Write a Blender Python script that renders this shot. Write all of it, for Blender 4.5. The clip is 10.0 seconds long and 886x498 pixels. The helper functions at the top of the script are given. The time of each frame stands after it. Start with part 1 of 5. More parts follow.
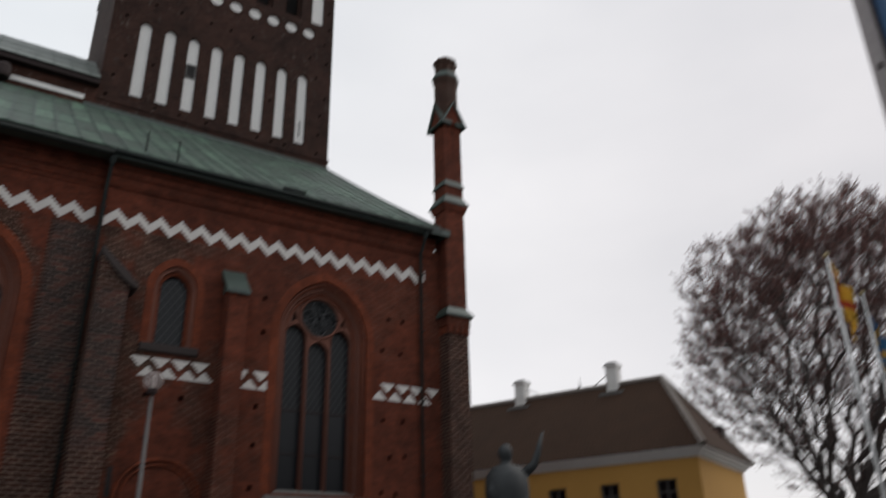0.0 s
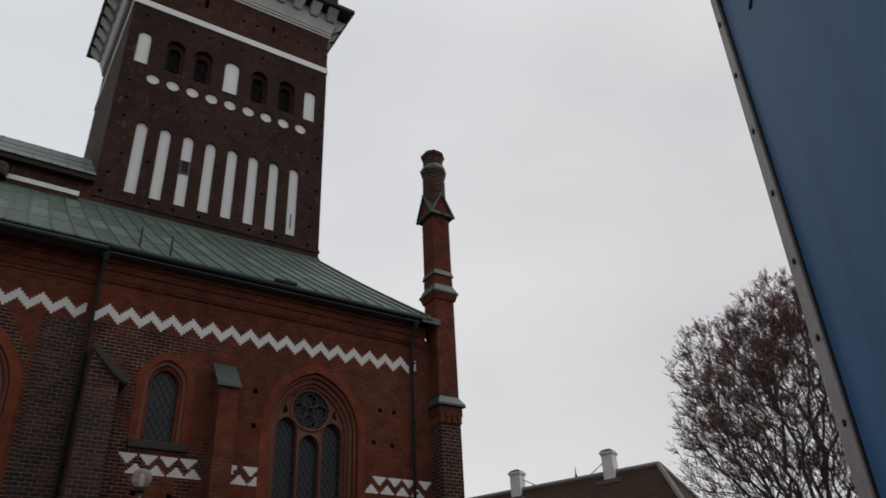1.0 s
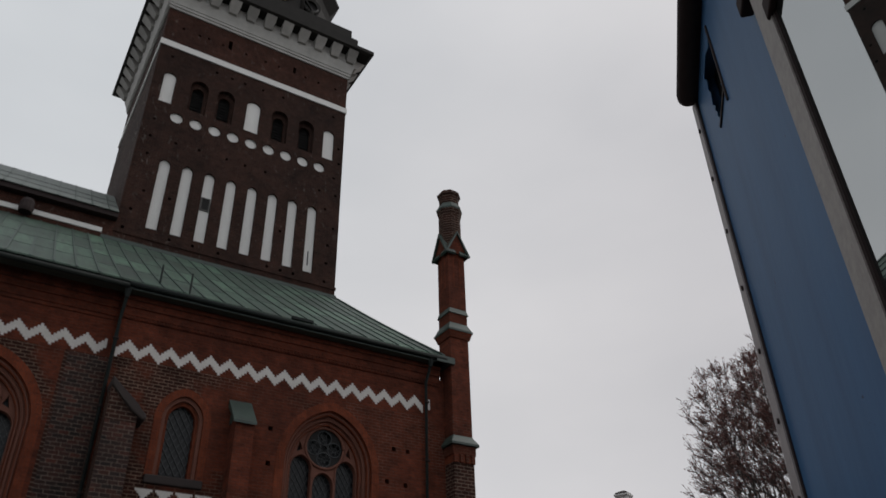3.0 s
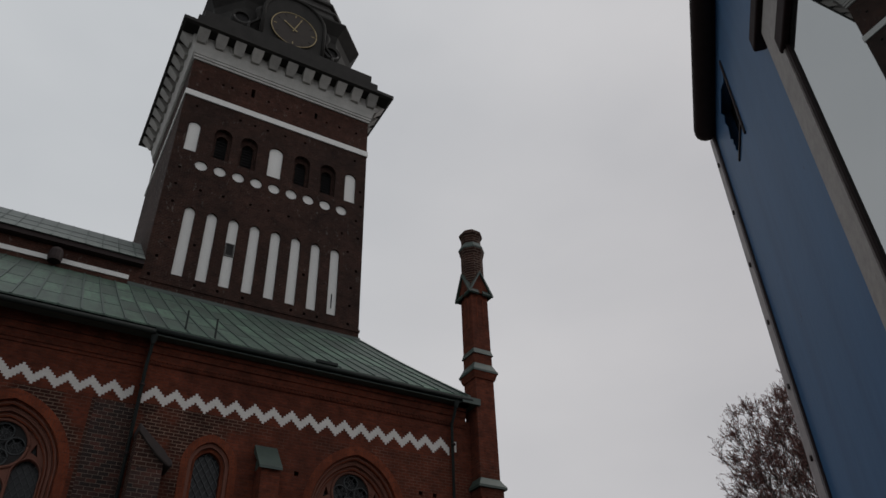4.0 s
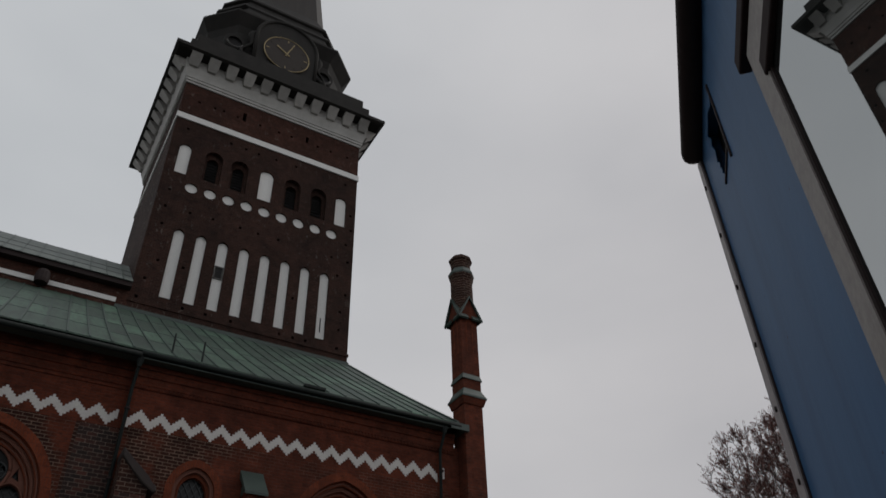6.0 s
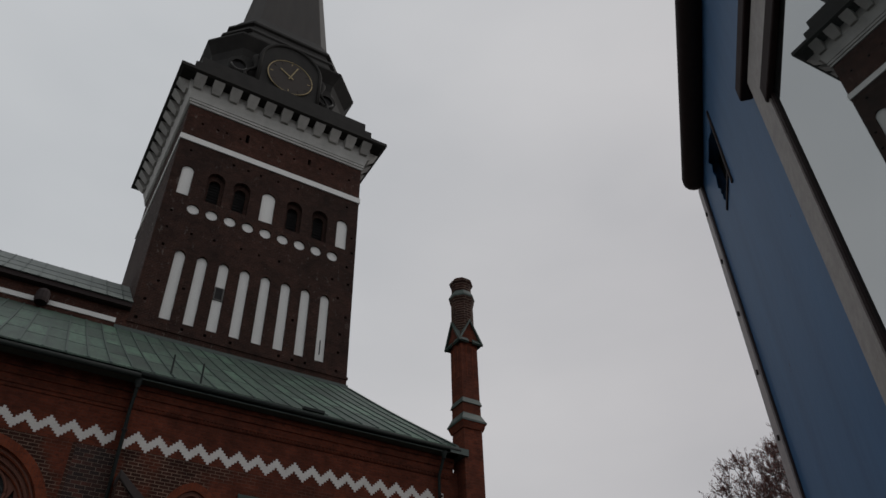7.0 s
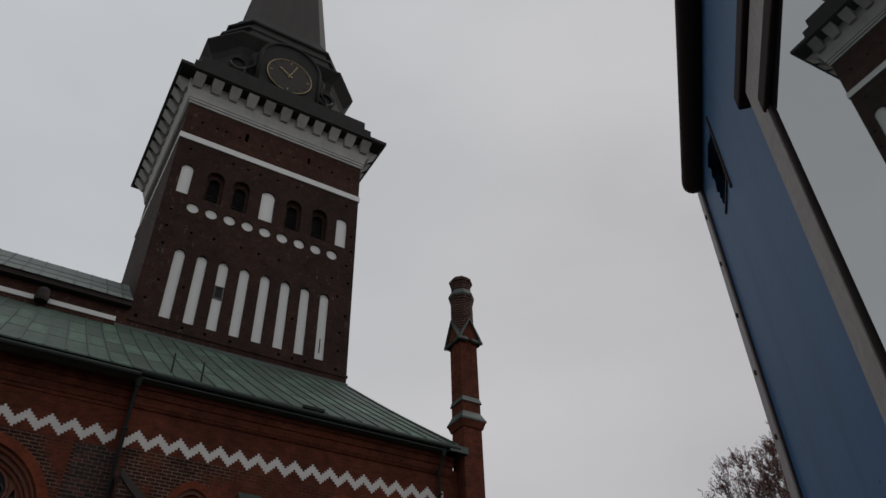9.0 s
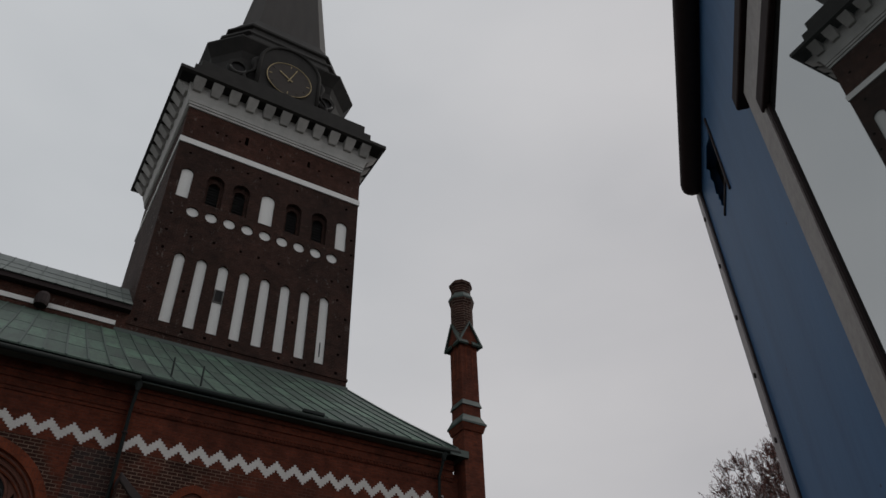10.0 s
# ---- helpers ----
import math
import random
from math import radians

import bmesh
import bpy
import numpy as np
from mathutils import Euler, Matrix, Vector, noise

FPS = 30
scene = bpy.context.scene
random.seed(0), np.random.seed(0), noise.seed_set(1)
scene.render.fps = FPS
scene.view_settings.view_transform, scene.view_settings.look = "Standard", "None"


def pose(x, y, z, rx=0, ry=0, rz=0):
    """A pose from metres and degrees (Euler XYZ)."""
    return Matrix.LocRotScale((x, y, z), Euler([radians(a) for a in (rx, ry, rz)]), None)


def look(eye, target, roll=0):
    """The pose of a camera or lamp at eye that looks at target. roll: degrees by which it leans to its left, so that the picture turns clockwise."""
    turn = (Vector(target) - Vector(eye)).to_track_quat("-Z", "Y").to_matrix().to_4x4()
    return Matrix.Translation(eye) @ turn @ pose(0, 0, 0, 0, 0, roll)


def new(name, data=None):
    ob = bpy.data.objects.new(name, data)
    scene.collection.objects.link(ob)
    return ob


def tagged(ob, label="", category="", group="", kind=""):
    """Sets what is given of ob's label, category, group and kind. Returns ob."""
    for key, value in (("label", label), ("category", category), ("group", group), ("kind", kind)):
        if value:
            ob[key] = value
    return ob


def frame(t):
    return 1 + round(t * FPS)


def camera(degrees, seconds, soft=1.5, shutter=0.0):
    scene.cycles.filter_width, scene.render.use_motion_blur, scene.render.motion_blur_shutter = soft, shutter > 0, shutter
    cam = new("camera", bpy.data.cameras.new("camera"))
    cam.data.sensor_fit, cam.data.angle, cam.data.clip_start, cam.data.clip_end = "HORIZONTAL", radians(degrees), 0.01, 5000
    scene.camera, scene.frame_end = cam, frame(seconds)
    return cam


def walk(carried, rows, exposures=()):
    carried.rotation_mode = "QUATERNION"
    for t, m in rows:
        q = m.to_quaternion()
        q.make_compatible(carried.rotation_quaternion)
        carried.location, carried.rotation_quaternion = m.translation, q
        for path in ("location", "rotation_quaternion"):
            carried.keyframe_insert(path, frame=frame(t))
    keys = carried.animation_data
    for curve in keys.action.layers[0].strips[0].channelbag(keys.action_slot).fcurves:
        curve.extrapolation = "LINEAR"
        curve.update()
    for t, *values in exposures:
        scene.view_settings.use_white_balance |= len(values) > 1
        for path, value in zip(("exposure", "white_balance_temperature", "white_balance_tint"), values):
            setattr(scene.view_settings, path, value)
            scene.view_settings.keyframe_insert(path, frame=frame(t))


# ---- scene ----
cam = camera(59.9, 10.0, soft=1.5, shutter=0.5)
EXPOSURES = [(0.0, 0.74), (0.5, 0.76), (1.0, 0.47), (2.0, 0.32), (3.0, 0.3), (4.5, 0.02), (10.0, 0.04)]
PATH = [
    (0, (0.699, -0.755, 1.538), (1.694, 0.78, 2.347), -1.3),
    (0.3, (0.649, -0.826, 1.452), (1.712, 0.583, 2.392), -1.3),
    (0.5, (0.626, -0.877, 1.468), (1.681, 0.524, 2.429), -3.0),
    (1, (0.595, -1.045, 1.455), (1.558, 0.388, 2.464), -2.8),
    (1.5, (0.507, -1.16, 1.435), (1.414, 0.342, 2.394), 0.9),
    (2, (0.418, -1.281, 1.413), (1.35, 0.199, 2.382), 3.2),
    (2.5, (0.44, -1.331, 1.451), (1.362, 0.105, 2.494), -0.5),
    (3, (0.429, -1.344, 1.436), (1.334, 0.069, 2.524), -1.6),
    (3.2, (0.424, -1.352, 1.436), (1.298, 0.061, 2.549), -2.6),
    (4.3, (0.439, -1.345, 1.434), (1.259, 0.044, 2.617), -1.6),
    (4.5, (0.44, -1.339, 1.438), (1.264, 0.045, 2.624), -1.8),
    (5, (0.444, -1.341, 1.426), (1.277, 0.029, 2.621), -2.1),
    (5.5, (0.438, -1.343, 1.412), (1.279, 0.027, 2.601), -2.0),
    (6, (0.448, -1.341, 1.425), (1.278, 0.003, 2.652), -1.9),
    (6.2, (0.457, -1.335, 1.432), (1.277, -0.005, 2.68), -1.2),
    (7.3, (0.446, -1.344, 1.433), (1.254, -0.031, 2.707), -1.5),
    (7.5, (0.432, -1.356, 1.424), (1.243, -0.041, 2.694), -1.8),
    (8, (0.422, -1.366, 1.416), (1.238, -0.047, 2.679), -1.8),
    (8.5, (0.419, -1.364, 1.412), (1.233, -0.052, 2.684), -1.7),
    (9, (0.412, -1.371, 1.413), (1.225, -0.057, 2.683), -1.5),
    (9.5, (0.417, -1.368, 1.423), (1.227, -0.057, 2.697), -1.7),
    (10, (0.427, -1.364, 1.42), (1.237, -0.055, 2.697), -1.6),
]
walk(cam, [(t, look(eye, target, roll)) for t, eye, target, roll in PATH], exposures=EXPOSURES)


# ---- light ----
SUN_AZ, SUN_EL = radians(100), radians(45)
world = bpy.data.worlds.new("overcast")
scene.world = world
world.use_nodes = True
wn, wl = world.node_tree.nodes, world.node_tree.links
wn.clear()
w_out = wn.new("ShaderNodeOutputWorld")
w_bg = wn.new("ShaderNodeBackground")
w_sky = wn.new("ShaderNodeTexSky")
w_sky.sky_type, w_sky.sun_disc = "NISHITA", False
w_sky.sun_elevation, w_sky.sun_rotation = SUN_EL, SUN_AZ
w_co = wn.new("ShaderNodeTexCoord")
w_map = wn.new("ShaderNodeMapping")
w_map.inputs["Scale"].default_value = (1.0, 1.0, 2.2)
w_noise = wn.new("ShaderNodeTexNoise")
w_noise.inputs["Scale"].default_value = 1.7
w_noise.inputs["Detail"].default_value = 5.0
w_noise.inputs["Roughness"].default_value = 0.45
w_ramp = wn.new("ShaderNodeValToRGB")
w_ramp.color_ramp.elements[0].position = 0.3
w_ramp.color_ramp.elements[0].color = (4.85, 4.9, 5.0, 1)
w_ramp.color_ramp.elements[1].position = 0.72
w_ramp.color_ramp.elements[1].color = (6.2, 6.15, 6.15, 1)
w_mix = wn.new("ShaderNodeMix")
w_mix.data_type = "RGBA"
w_mix.inputs["Factor"].default_value = 0.94
w_bg.inputs["Strength"].default_value = 0.1
wl.new(w_co.outputs["Generated"], w_map.inputs["Vector"])
wl.new(w_map.outputs["Vector"], w_noise.inputs["Vector"])
wl.new(w_noise.outputs["Fac"], w_ramp.inputs["Fac"])
# the cloud cover is bluer over the church and warmer beyond the houses
w_sep = wn.new("ShaderNodeSeparateXYZ")
wl.new(w_co.outputs["Generated"], w_sep.inputs[0])
w_side = wn.new("ShaderNodeMapRange")
w_side.inputs["From Min"].default_value, w_side.inputs["From Max"].default_value = 0.0, 0.85
wl.new(w_sep.outputs["X"], w_side.inputs["Value"])
w_hue = wn.new("ShaderNodeMix")
w_hue.data_type = "RGBA"
w_hue.inputs["A"].default_value, w_hue.inputs["B"].default_value = (1.0, 1.03, 1.05, 1), (0.985, 0.945, 0.94, 1)
wl.new(w_side.outputs["Result"], w_hue.inputs["Factor"])
w_mul = wn.new("ShaderNodeMix")
w_mul.data_type, w_mul.blend_type = "RGBA", "MULTIPLY"
w_mul.inputs["Factor"].default_value = 1.0
wl.new(w_ramp.outputs["Color"], w_mul.inputs["A"])
w_low = wn.new("ShaderNodeValToRGB")  # the cover is thickest some way above the roofs
for stop, (at, grey) in zip([w_low.color_ramp.elements[0], w_low.color_ramp.elements[1], w_low.color_ramp.elements.new(0.36)], ((0.0, 1.0), (0.66, 1.0), (0.36, 0.9))):
    stop.position, stop.color = at, (grey, grey, grey, 1)
wl.new(w_sep.outputs["Z"], w_low.inputs["Fac"])
w_shade = wn.new("ShaderNodeMix")
w_shade.data_type, w_shade.blend_type = "RGBA", "MULTIPLY"
w_shade.inputs["Factor"].default_value = 1.0
wl.new(w_hue.outputs["Result"], w_shade.inputs["A"])
wl.new(w_low.outputs["Color"], w_shade.inputs["B"])
wl.new(w_shade.outputs["Result"], w_mul.inputs["B"])
wl.new(w_sky.outputs["Color"], w_mix.inputs["A"])
wl.new(w_mul.outputs["Result"], w_mix.inputs["B"])
wl.new(w_mix.outputs["Result"], w_bg.inputs["Color"])
wl.new(w_bg.outputs["Background"], w_out.inputs["Surface"])

sun = new("sun", bpy.data.lights.new("sun", "SUN"))
sun.data.energy, sun.data.angle, sun.data.color = 0.5, radians(25), (1.0, 0.97, 0.92)
sun.matrix_world = look((0, 0, 60), (-60 * math.sin(SUN_AZ), -60 * math.cos(SUN_AZ), 60 - 60 * math.tan(SUN_EL)))


# ---- materials ----
class Mat:
    """A node material with a Principled shader, and short ways to add nodes."""

    def __init__(self, name, rough=0.8, metal=0.0):
        self.m = bpy.data.materials.new(name)
        self.m.use_nodes = True
        self.n, self.l = self.m.node_tree.nodes, self.m.node_tree.links
        self.p = self.n["Principled BSDF"]
        self.p.inputs["Roughness"].default_value = rough
        self.p.inputs["Metallic"].default_value = metal

    def put(self, socket, value):
        if isinstance(value, bpy.types.NodeSocket):
            self.l.new(value, socket)
        else:
            socket.default_value = (*value, 1) if isinstance(value, tuple) and len(value) == 3 and socket.type == "RGBA" else value

    def pos(self):
        return self.n.new("ShaderNodeNewGeometry").outputs["Position"]

    def noise(self, scale, detail=4.0, rough=0.55, vec=None, stretch=None):
        vec = vec or self.pos()
        if stretch:
            mp = self.n.new("ShaderNodeMapping")
            mp.inputs["Scale"].default_value = stretch
            self.l.new(vec, mp.inputs["Vector"])
            vec = mp.outputs["Vector"]
        t = self.n.new("ShaderNodeTexNoise")
        self.l.new(vec, t.inputs["Vector"])
        t.inputs["Scale"].default_value, t.inputs["Detail"].default_value, t.inputs["Roughness"].default_value = scale, detail, rough
        return t.outputs["Fac"]

    def ramp(self, fac, stops):
        r = self.n.new("ShaderNodeValToRGB")
        while len(r.color_ramp.elements) < len(stops):
            r.color_ramp.elements.new(0.5)
        for e, (at, col) in zip(r.color_ramp.elements, stops):
            e.position, e.color = at, (*col, 1)
        self.l.new(fac, r.inputs["Fac"])
        return r.outputs["Color"]

    def mix(self, fac, a, b, how="MIX"):
        x = self.n.new("ShaderNodeMix")
        x.data_type, x.blend_type = "RGBA", how
        self.put(x.inputs["Factor"], fac)
        self.put(x.inputs["A"], a)
        self.put(x.inputs["B"], b)
        return x.outputs["Result"]

    def math(self, op, a, b=0.0):
        x = self.n.new("ShaderNodeMath")
        x.operation = op
        self.put(x.inputs[0], a)
        self.put(x.inputs[1], b)
        return x.outputs[0]

    def rand(self):
        return self.n.new("ShaderNodeObjectInfo").outputs["Random"]

    def colour(self, value):
        self.put(self.p.inputs["Base Color"], value)
        return self

    def bump(self, height, dist=0.01, strength=0.6):
        b = self.n.new("ShaderNodeBump")
        b.inputs["Distance"].default_value, b.inputs["Strength"].default_value = dist, strength
        self.l.new(height, b.inputs["Height"])
        self.l.new(b.outputs["Normal"], self.p.inputs["Normal"])
        return self


def brickwork(name, c1, c2, dark, mortar, joint=0.014, width=0.27, row=0.094, patch=0.5, old=None, flecks=0.0):
    """Coursed brick with soot. old: (threshold, top z), patches of older dark brick with pale joints below that height; flecks: remains of limewash."""
    m = Mat(name, 0.9)
    sep = m.n.new("ShaderNodeSeparateXYZ")
    m.l.new(m.pos(), sep.inputs[0])
    com = m.n.new("ShaderNodeCombineXYZ")
    m.l.new(m.math("ADD", sep.outputs["X"], sep.outputs["Y"]), com.inputs["X"])
    m.l.new(sep.outputs["Z"], com.inputs["Y"])

    def bond(a, b_, joints, size):
        b = m.n.new("ShaderNodeTexBrick")
        m.l.new(com.outputs[0], b.inputs["Vector"])
        b.inputs["Scale"].default_value = 1.0
        b.inputs["Brick Width"].default_value, b.inputs["Row Height"].default_value = width, row
        b.inputs["Mortar Size"].default_value, b.inputs["Mortar Smooth"].default_value = size, 0.3
        b.inputs["Bias"].default_value = -0.15
        m.put(b.inputs["Color1"], a)
        m.put(b.inputs["Color2"], b_)
        m.put(b.inputs["Mortar"], joints)
        return b

    b = bond(c1, c2, mortar, joint)
    big = m.ramp(m.noise(0.35, 5.0, 0.62), [(0.42, (0, 0, 0)), (0.68, (1, 1, 1))])
    small = m.ramp(m.noise(6.0, 3.0, 0.7, stretch=(1, 1, 2.6)), [(0.52, (0, 0, 0)), (0.72, (1, 1, 1))])
    col = m.mix(m.math("MULTIPLY", big, patch), b.outputs["Color"], dark)
    col = m.mix(m.math("MULTIPLY", small, 0.75), col, dark)
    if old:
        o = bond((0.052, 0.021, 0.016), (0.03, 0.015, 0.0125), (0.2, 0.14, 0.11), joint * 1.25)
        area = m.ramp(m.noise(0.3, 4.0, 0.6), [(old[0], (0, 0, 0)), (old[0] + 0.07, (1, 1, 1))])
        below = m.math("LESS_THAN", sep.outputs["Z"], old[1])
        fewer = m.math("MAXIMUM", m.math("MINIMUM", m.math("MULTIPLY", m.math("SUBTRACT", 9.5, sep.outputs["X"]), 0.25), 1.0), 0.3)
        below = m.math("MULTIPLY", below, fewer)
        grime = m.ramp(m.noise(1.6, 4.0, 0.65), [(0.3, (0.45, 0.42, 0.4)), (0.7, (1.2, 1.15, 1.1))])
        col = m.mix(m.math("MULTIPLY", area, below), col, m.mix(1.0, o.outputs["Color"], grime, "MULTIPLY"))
    fine = m.ramp(m.noise(2.2, 5.0, 0.7), [(0.25, (0.55, 0.55, 0.55)), (0.75, (1.3, 1.26, 1.22))])
    col = m.mix(1.0, col, fine, "MULTIPLY")
    if flecks:
        spot = m.ramp(m.noise(4.5, 4.0, 0.75, stretch=(1, 1, 0.55)), [(0.61, (0, 0, 0)), (0.66, (1, 1, 1))])
        where = m.ramp(m.noise(0.16, 3.0, 0.6), [(0.4, (0, 0, 0)), (0.56, (1, 1, 1))])
        col = m.mix(m.math("MULTIPLY", m.math("MULTIPLY", spot, where), flecks), col, (0.3, 0.27, 0.24))
    m.colour(col)
    m.p.inputs["Specular IOR Level"].default_value = 0.15
    h = m.math("SUBTRACT", m.noise(30.0, 3.0), b.outputs["Fac"])
    return m.bump(h, 0.012, 0.7).m


def mottled(name, a, b, scale=3.0, rough=0.7, metal=0.0, bump=0.004, fine=40.0, stretch=None, rand=0.0):
    m = Mat(name, rough, metal)
    col = m.mix(m.noise(scale, 5.0, 0.6, stretch=stretch), a, b)
    gr = m.ramp(m.noise(fine, 3.0, 0.7), [(0.3, (0.85, 0.85, 0.85)), (0.7, (1.12, 1.12, 1.12))])
    col = m.mix(1.0, col, gr, "MULTIPLY")
    if rand:
        shade = m.ramp(m.rand(), [(0.0, (1 - rand, 1 - rand, 1 - rand)), (1.0, (1 + rand, 1 + rand, 1 + rand))])
        col = m.mix(1.0, col, shade, "MULTIPLY")
    m.colour(col)
    if bump:
        m.bump(m.noise(fine, 4.0), bump, 0.5)
    return m.m


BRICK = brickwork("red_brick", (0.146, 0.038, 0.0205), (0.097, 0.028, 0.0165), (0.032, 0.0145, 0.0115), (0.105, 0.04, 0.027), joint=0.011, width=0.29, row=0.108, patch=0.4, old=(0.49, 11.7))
BRICK_OLD = brickwork("old_brick_wide_joints", (0.055, 0.022, 0.016), (0.032, 0.0155, 0.0125), (0.018, 0.0115, 0.0105), (0.2, 0.145, 0.115), joint=0.014, width=0.3, row=0.125, patch=0.45)
BRICK_ARCH = brickwork("orange_arch_brick", (0.19, 0.047, 0.022), (0.145, 0.038, 0.0195), (0.07, 0.024, 0.016), (0.12, 0.046, 0.031), joint=0.007, width=0.09, row=0.3, patch=0.35)
BRICK_TOWER = brickwork("dark_tower_brick", (0.05, 0.0215, 0.016), (0.027, 0.0135, 0.011), (0.0135, 0.009, 0.008), (0.066, 0.042, 0.034), joint=0.012, patch=0.55, flecks=0.2)
BRICK_SIDE = brickwork("limewashed_tower_brick", (0.04, 0.019, 0.015), (0.024, 0.0125, 0.0105), (0.0135, 0.009, 0.008), (0.075, 0.05, 0.041), joint=0.014, patch=0.5, flecks=0.95)
BRICK_UPPER = brickwork("red_tower_brick", (0.076, 0.03, 0.0215), (0.043, 0.0195, 0.015), (0.022, 0.0125, 0.0105), (0.078, 0.045, 0.035), joint=0.012, patch=0.5, flecks=0.25)
PLASTER = mottled("white_limewash", (0.80, 0.79, 0.77), (0.66, 0.65, 0.63), 1.6, 0.9, bump=0.006, stretch=(1, 1, 0.25))
ZIGZAG = mottled("dulled_white_plaster", (0.66, 0.635, 0.61), (0.5, 0.475, 0.45), 2.2, 0.9, bump=0.006)
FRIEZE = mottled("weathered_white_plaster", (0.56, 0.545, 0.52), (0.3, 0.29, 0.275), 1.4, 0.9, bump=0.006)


def roof_copper():
    m = Mat("green_copper", 0.62)
    col = m.mix(m.noise(1.3, 5.0, 0.6), (0.02, 0.05, 0.033), (0.078, 0.145, 0.102))
    shade = m.ramp(m.rand(), [(0.0, (0.55, 0.55, 0.55)), (0.5, (0.95, 0.97, 0.95)), (1.0, (1.5, 1.45, 1.4))])
    col = m.mix(1.0, col, shade, "MULTIPLY")
    run = m.ramp(m.noise(2.2, 5.0, 0.7, stretch=(2.2, 0.25, 0.3)), [(0.46, (0, 0, 0)), (0.68, (1, 1, 1))])
    col = m.mix(m.math("MULTIPLY", run, 0.75), col, (0.013, 0.02, 0.016))
    soot = m.ramp(m.noise(0.22, 4.0, 0.6), [(0.42, (0, 0, 0)), (0.66, (1, 1, 1))])
    col = m.mix(m.math("MULTIPLY", soot, 0.55), col, (0.016, 0.024, 0.019))
    gr = m.ramp(m.noise(9.0, 3.0, 0.7), [(0.3, (0.8, 0.8, 0.8)), (0.7, (1.15, 1.15, 1.15))])
    m.colour(m.mix(1.0, col, gr, "MULTIPLY"))
    return m.bump(m.noise(5.0, 4.0), 0.006, 0.5).m


COPPER = roof_copper()
# darker than the roof copper: the pier cap's shade is in this colour
COPPER_EDGE = mottled("dark_copper", (0.02, 0.028, 0.026), (0.05, 0.08, 0.066), 2.0, 0.5, bump=0.003)
COPPER_DULL = mottled("grey_copper", (0.075, 0.088, 0.08), (0.145, 0.165, 0.15), 1.4, 0.6, bump=0.003, rand=0.15)
LEAD = mottled("black_weathered_copper", (0.012, 0.011, 0.0105), (0.036, 0.033, 0.03), 1.2, 0.75, bump=0.006, stretch=(1, 1, 0.3))
SPIRE = mottled("brown_black_spire_copper", (0.02, 0.017, 0.016), (0.055, 0.047, 0.042), 0.9, 0.65, bump=0.004, stretch=(2, 2, 0.08))
SPIRE.node_tree.nodes["Principled BSDF"].inputs["Specular IOR Level"].default_value = 0.25
# for dark parts, and for unlit depths with their shade in the colour
DARK = mottled("dark_parts_and_unlit_depth", (0.012, 0.011, 0.011), (0.02, 0.018, 0.018), 2.0, 0.9, bump=0)
# almost no albedo: the shade inside openings is put into this colour
UNLIT_BLACK = mottled("unlit_depth_black", (0.004, 0.0035, 0.0035), (0.006, 0.005, 0.005), 2.0, 1.0, bump=0)
GOLD = mottled("gilding", (0.36, 0.28, 0.15), (0.26, 0.2, 0.1), 5.0, 0.5, 0.5, bump=0)
CLOCK = mottled("dark_clock_face", (0.026, 0.019, 0.0155), (0.04, 0.03, 0.024), 3.0, 0.8, bump=0)
STONE = mottled("grey_sill_stone", (0.13, 0.125, 0.12), (0.08, 0.076, 0.072), 3.0, 0.8)
TRACERY = mottled("brown_tracery_brick", (0.165, 0.06, 0.038), (0.12, 0.046, 0.031), 3.0, 0.85)
LEADING = mottled("lead_came", (0.033, 0.036, 0.039), (0.047, 0.05, 0.053), 6.0, 0.6, bump=0)
PIPE = mottled("dark_green_downpipe", (0.01, 0.0125, 0.0125), (0.023, 0.029, 0.027), 1.5, 0.7, bump=0.002)
YELLOW = mottled("ochre_render", (0.53, 0.29, 0.07), (0.45, 0.24, 0.055), 0.8, 0.9, bump=0.006)
WHITE = mottled("white_paint", (0.72, 0.71, 0.69), (0.6, 0.59, 0.57), 2.0, 0.7, bump=0.002)
POLE = mottled("white_flagpole_paint", (0.62, 0.62, 0.62), (0.5, 0.5, 0.5), 2.0, 0.5, bump=0)
BRONZE = mottled("dark_bronze", (0.012, 0.014, 0.016), (0.028, 0.032, 0.034), 5.0, 0.6, 0.2, bump=0.01)
GRANITE = mottled("grey_granite", (0.22, 0.21, 0.2), (0.14, 0.135, 0.13), 8.0, 0.8)
BARK = mottled("beech_bark", (0.05, 0.04, 0.037), (0.075, 0.06, 0.054), 3.0, 0.9, bump=0.01)
STEEL = mottled("grey_lamp_steel", (0.1, 0.1, 0.1), (0.07, 0.07, 0.07), 5.0, 0.5, 0.3, bump=0)
BLACK = mottled("black_trim", (0.022, 0.014, 0.014), (0.035, 0.022, 0.021), 3.0, 0.6, bump=0.001)
for dull in (LEAD, BLACK, PIPE):
    dull.node_tree.nodes["Principled BSDF"].inputs["Specular IOR Level"].default_value = 0.2
TRIM_BROWN = mottled("dark_brown_trim", (0.034, 0.0205, 0.0195), (0.022, 0.0145, 0.014), 6.0, 0.75, bump=0.001)
TRIM_BROWN.node_tree.nodes["Principled BSDF"].inputs["Specular IOR Level"].default_value = 0.15
GREYTRIM = mottled("grey_painted_trim", (0.37, 0.34, 0.32), (0.28, 0.26, 0.245), 2.5, 0.6, bump=0.002, stretch=(4, 4, 0.6))
ALU = mottled("dull_aluminium_trim", (0.4, 0.36, 0.36), (0.3, 0.27, 0.27), 3.0, 0.5, 0.2, bump=0.002)
PAVING = mottled("grey_paving", (0.11, 0.106, 0.102), (0.065, 0.063, 0.06), 0.8, 0.85, bump=0.01)
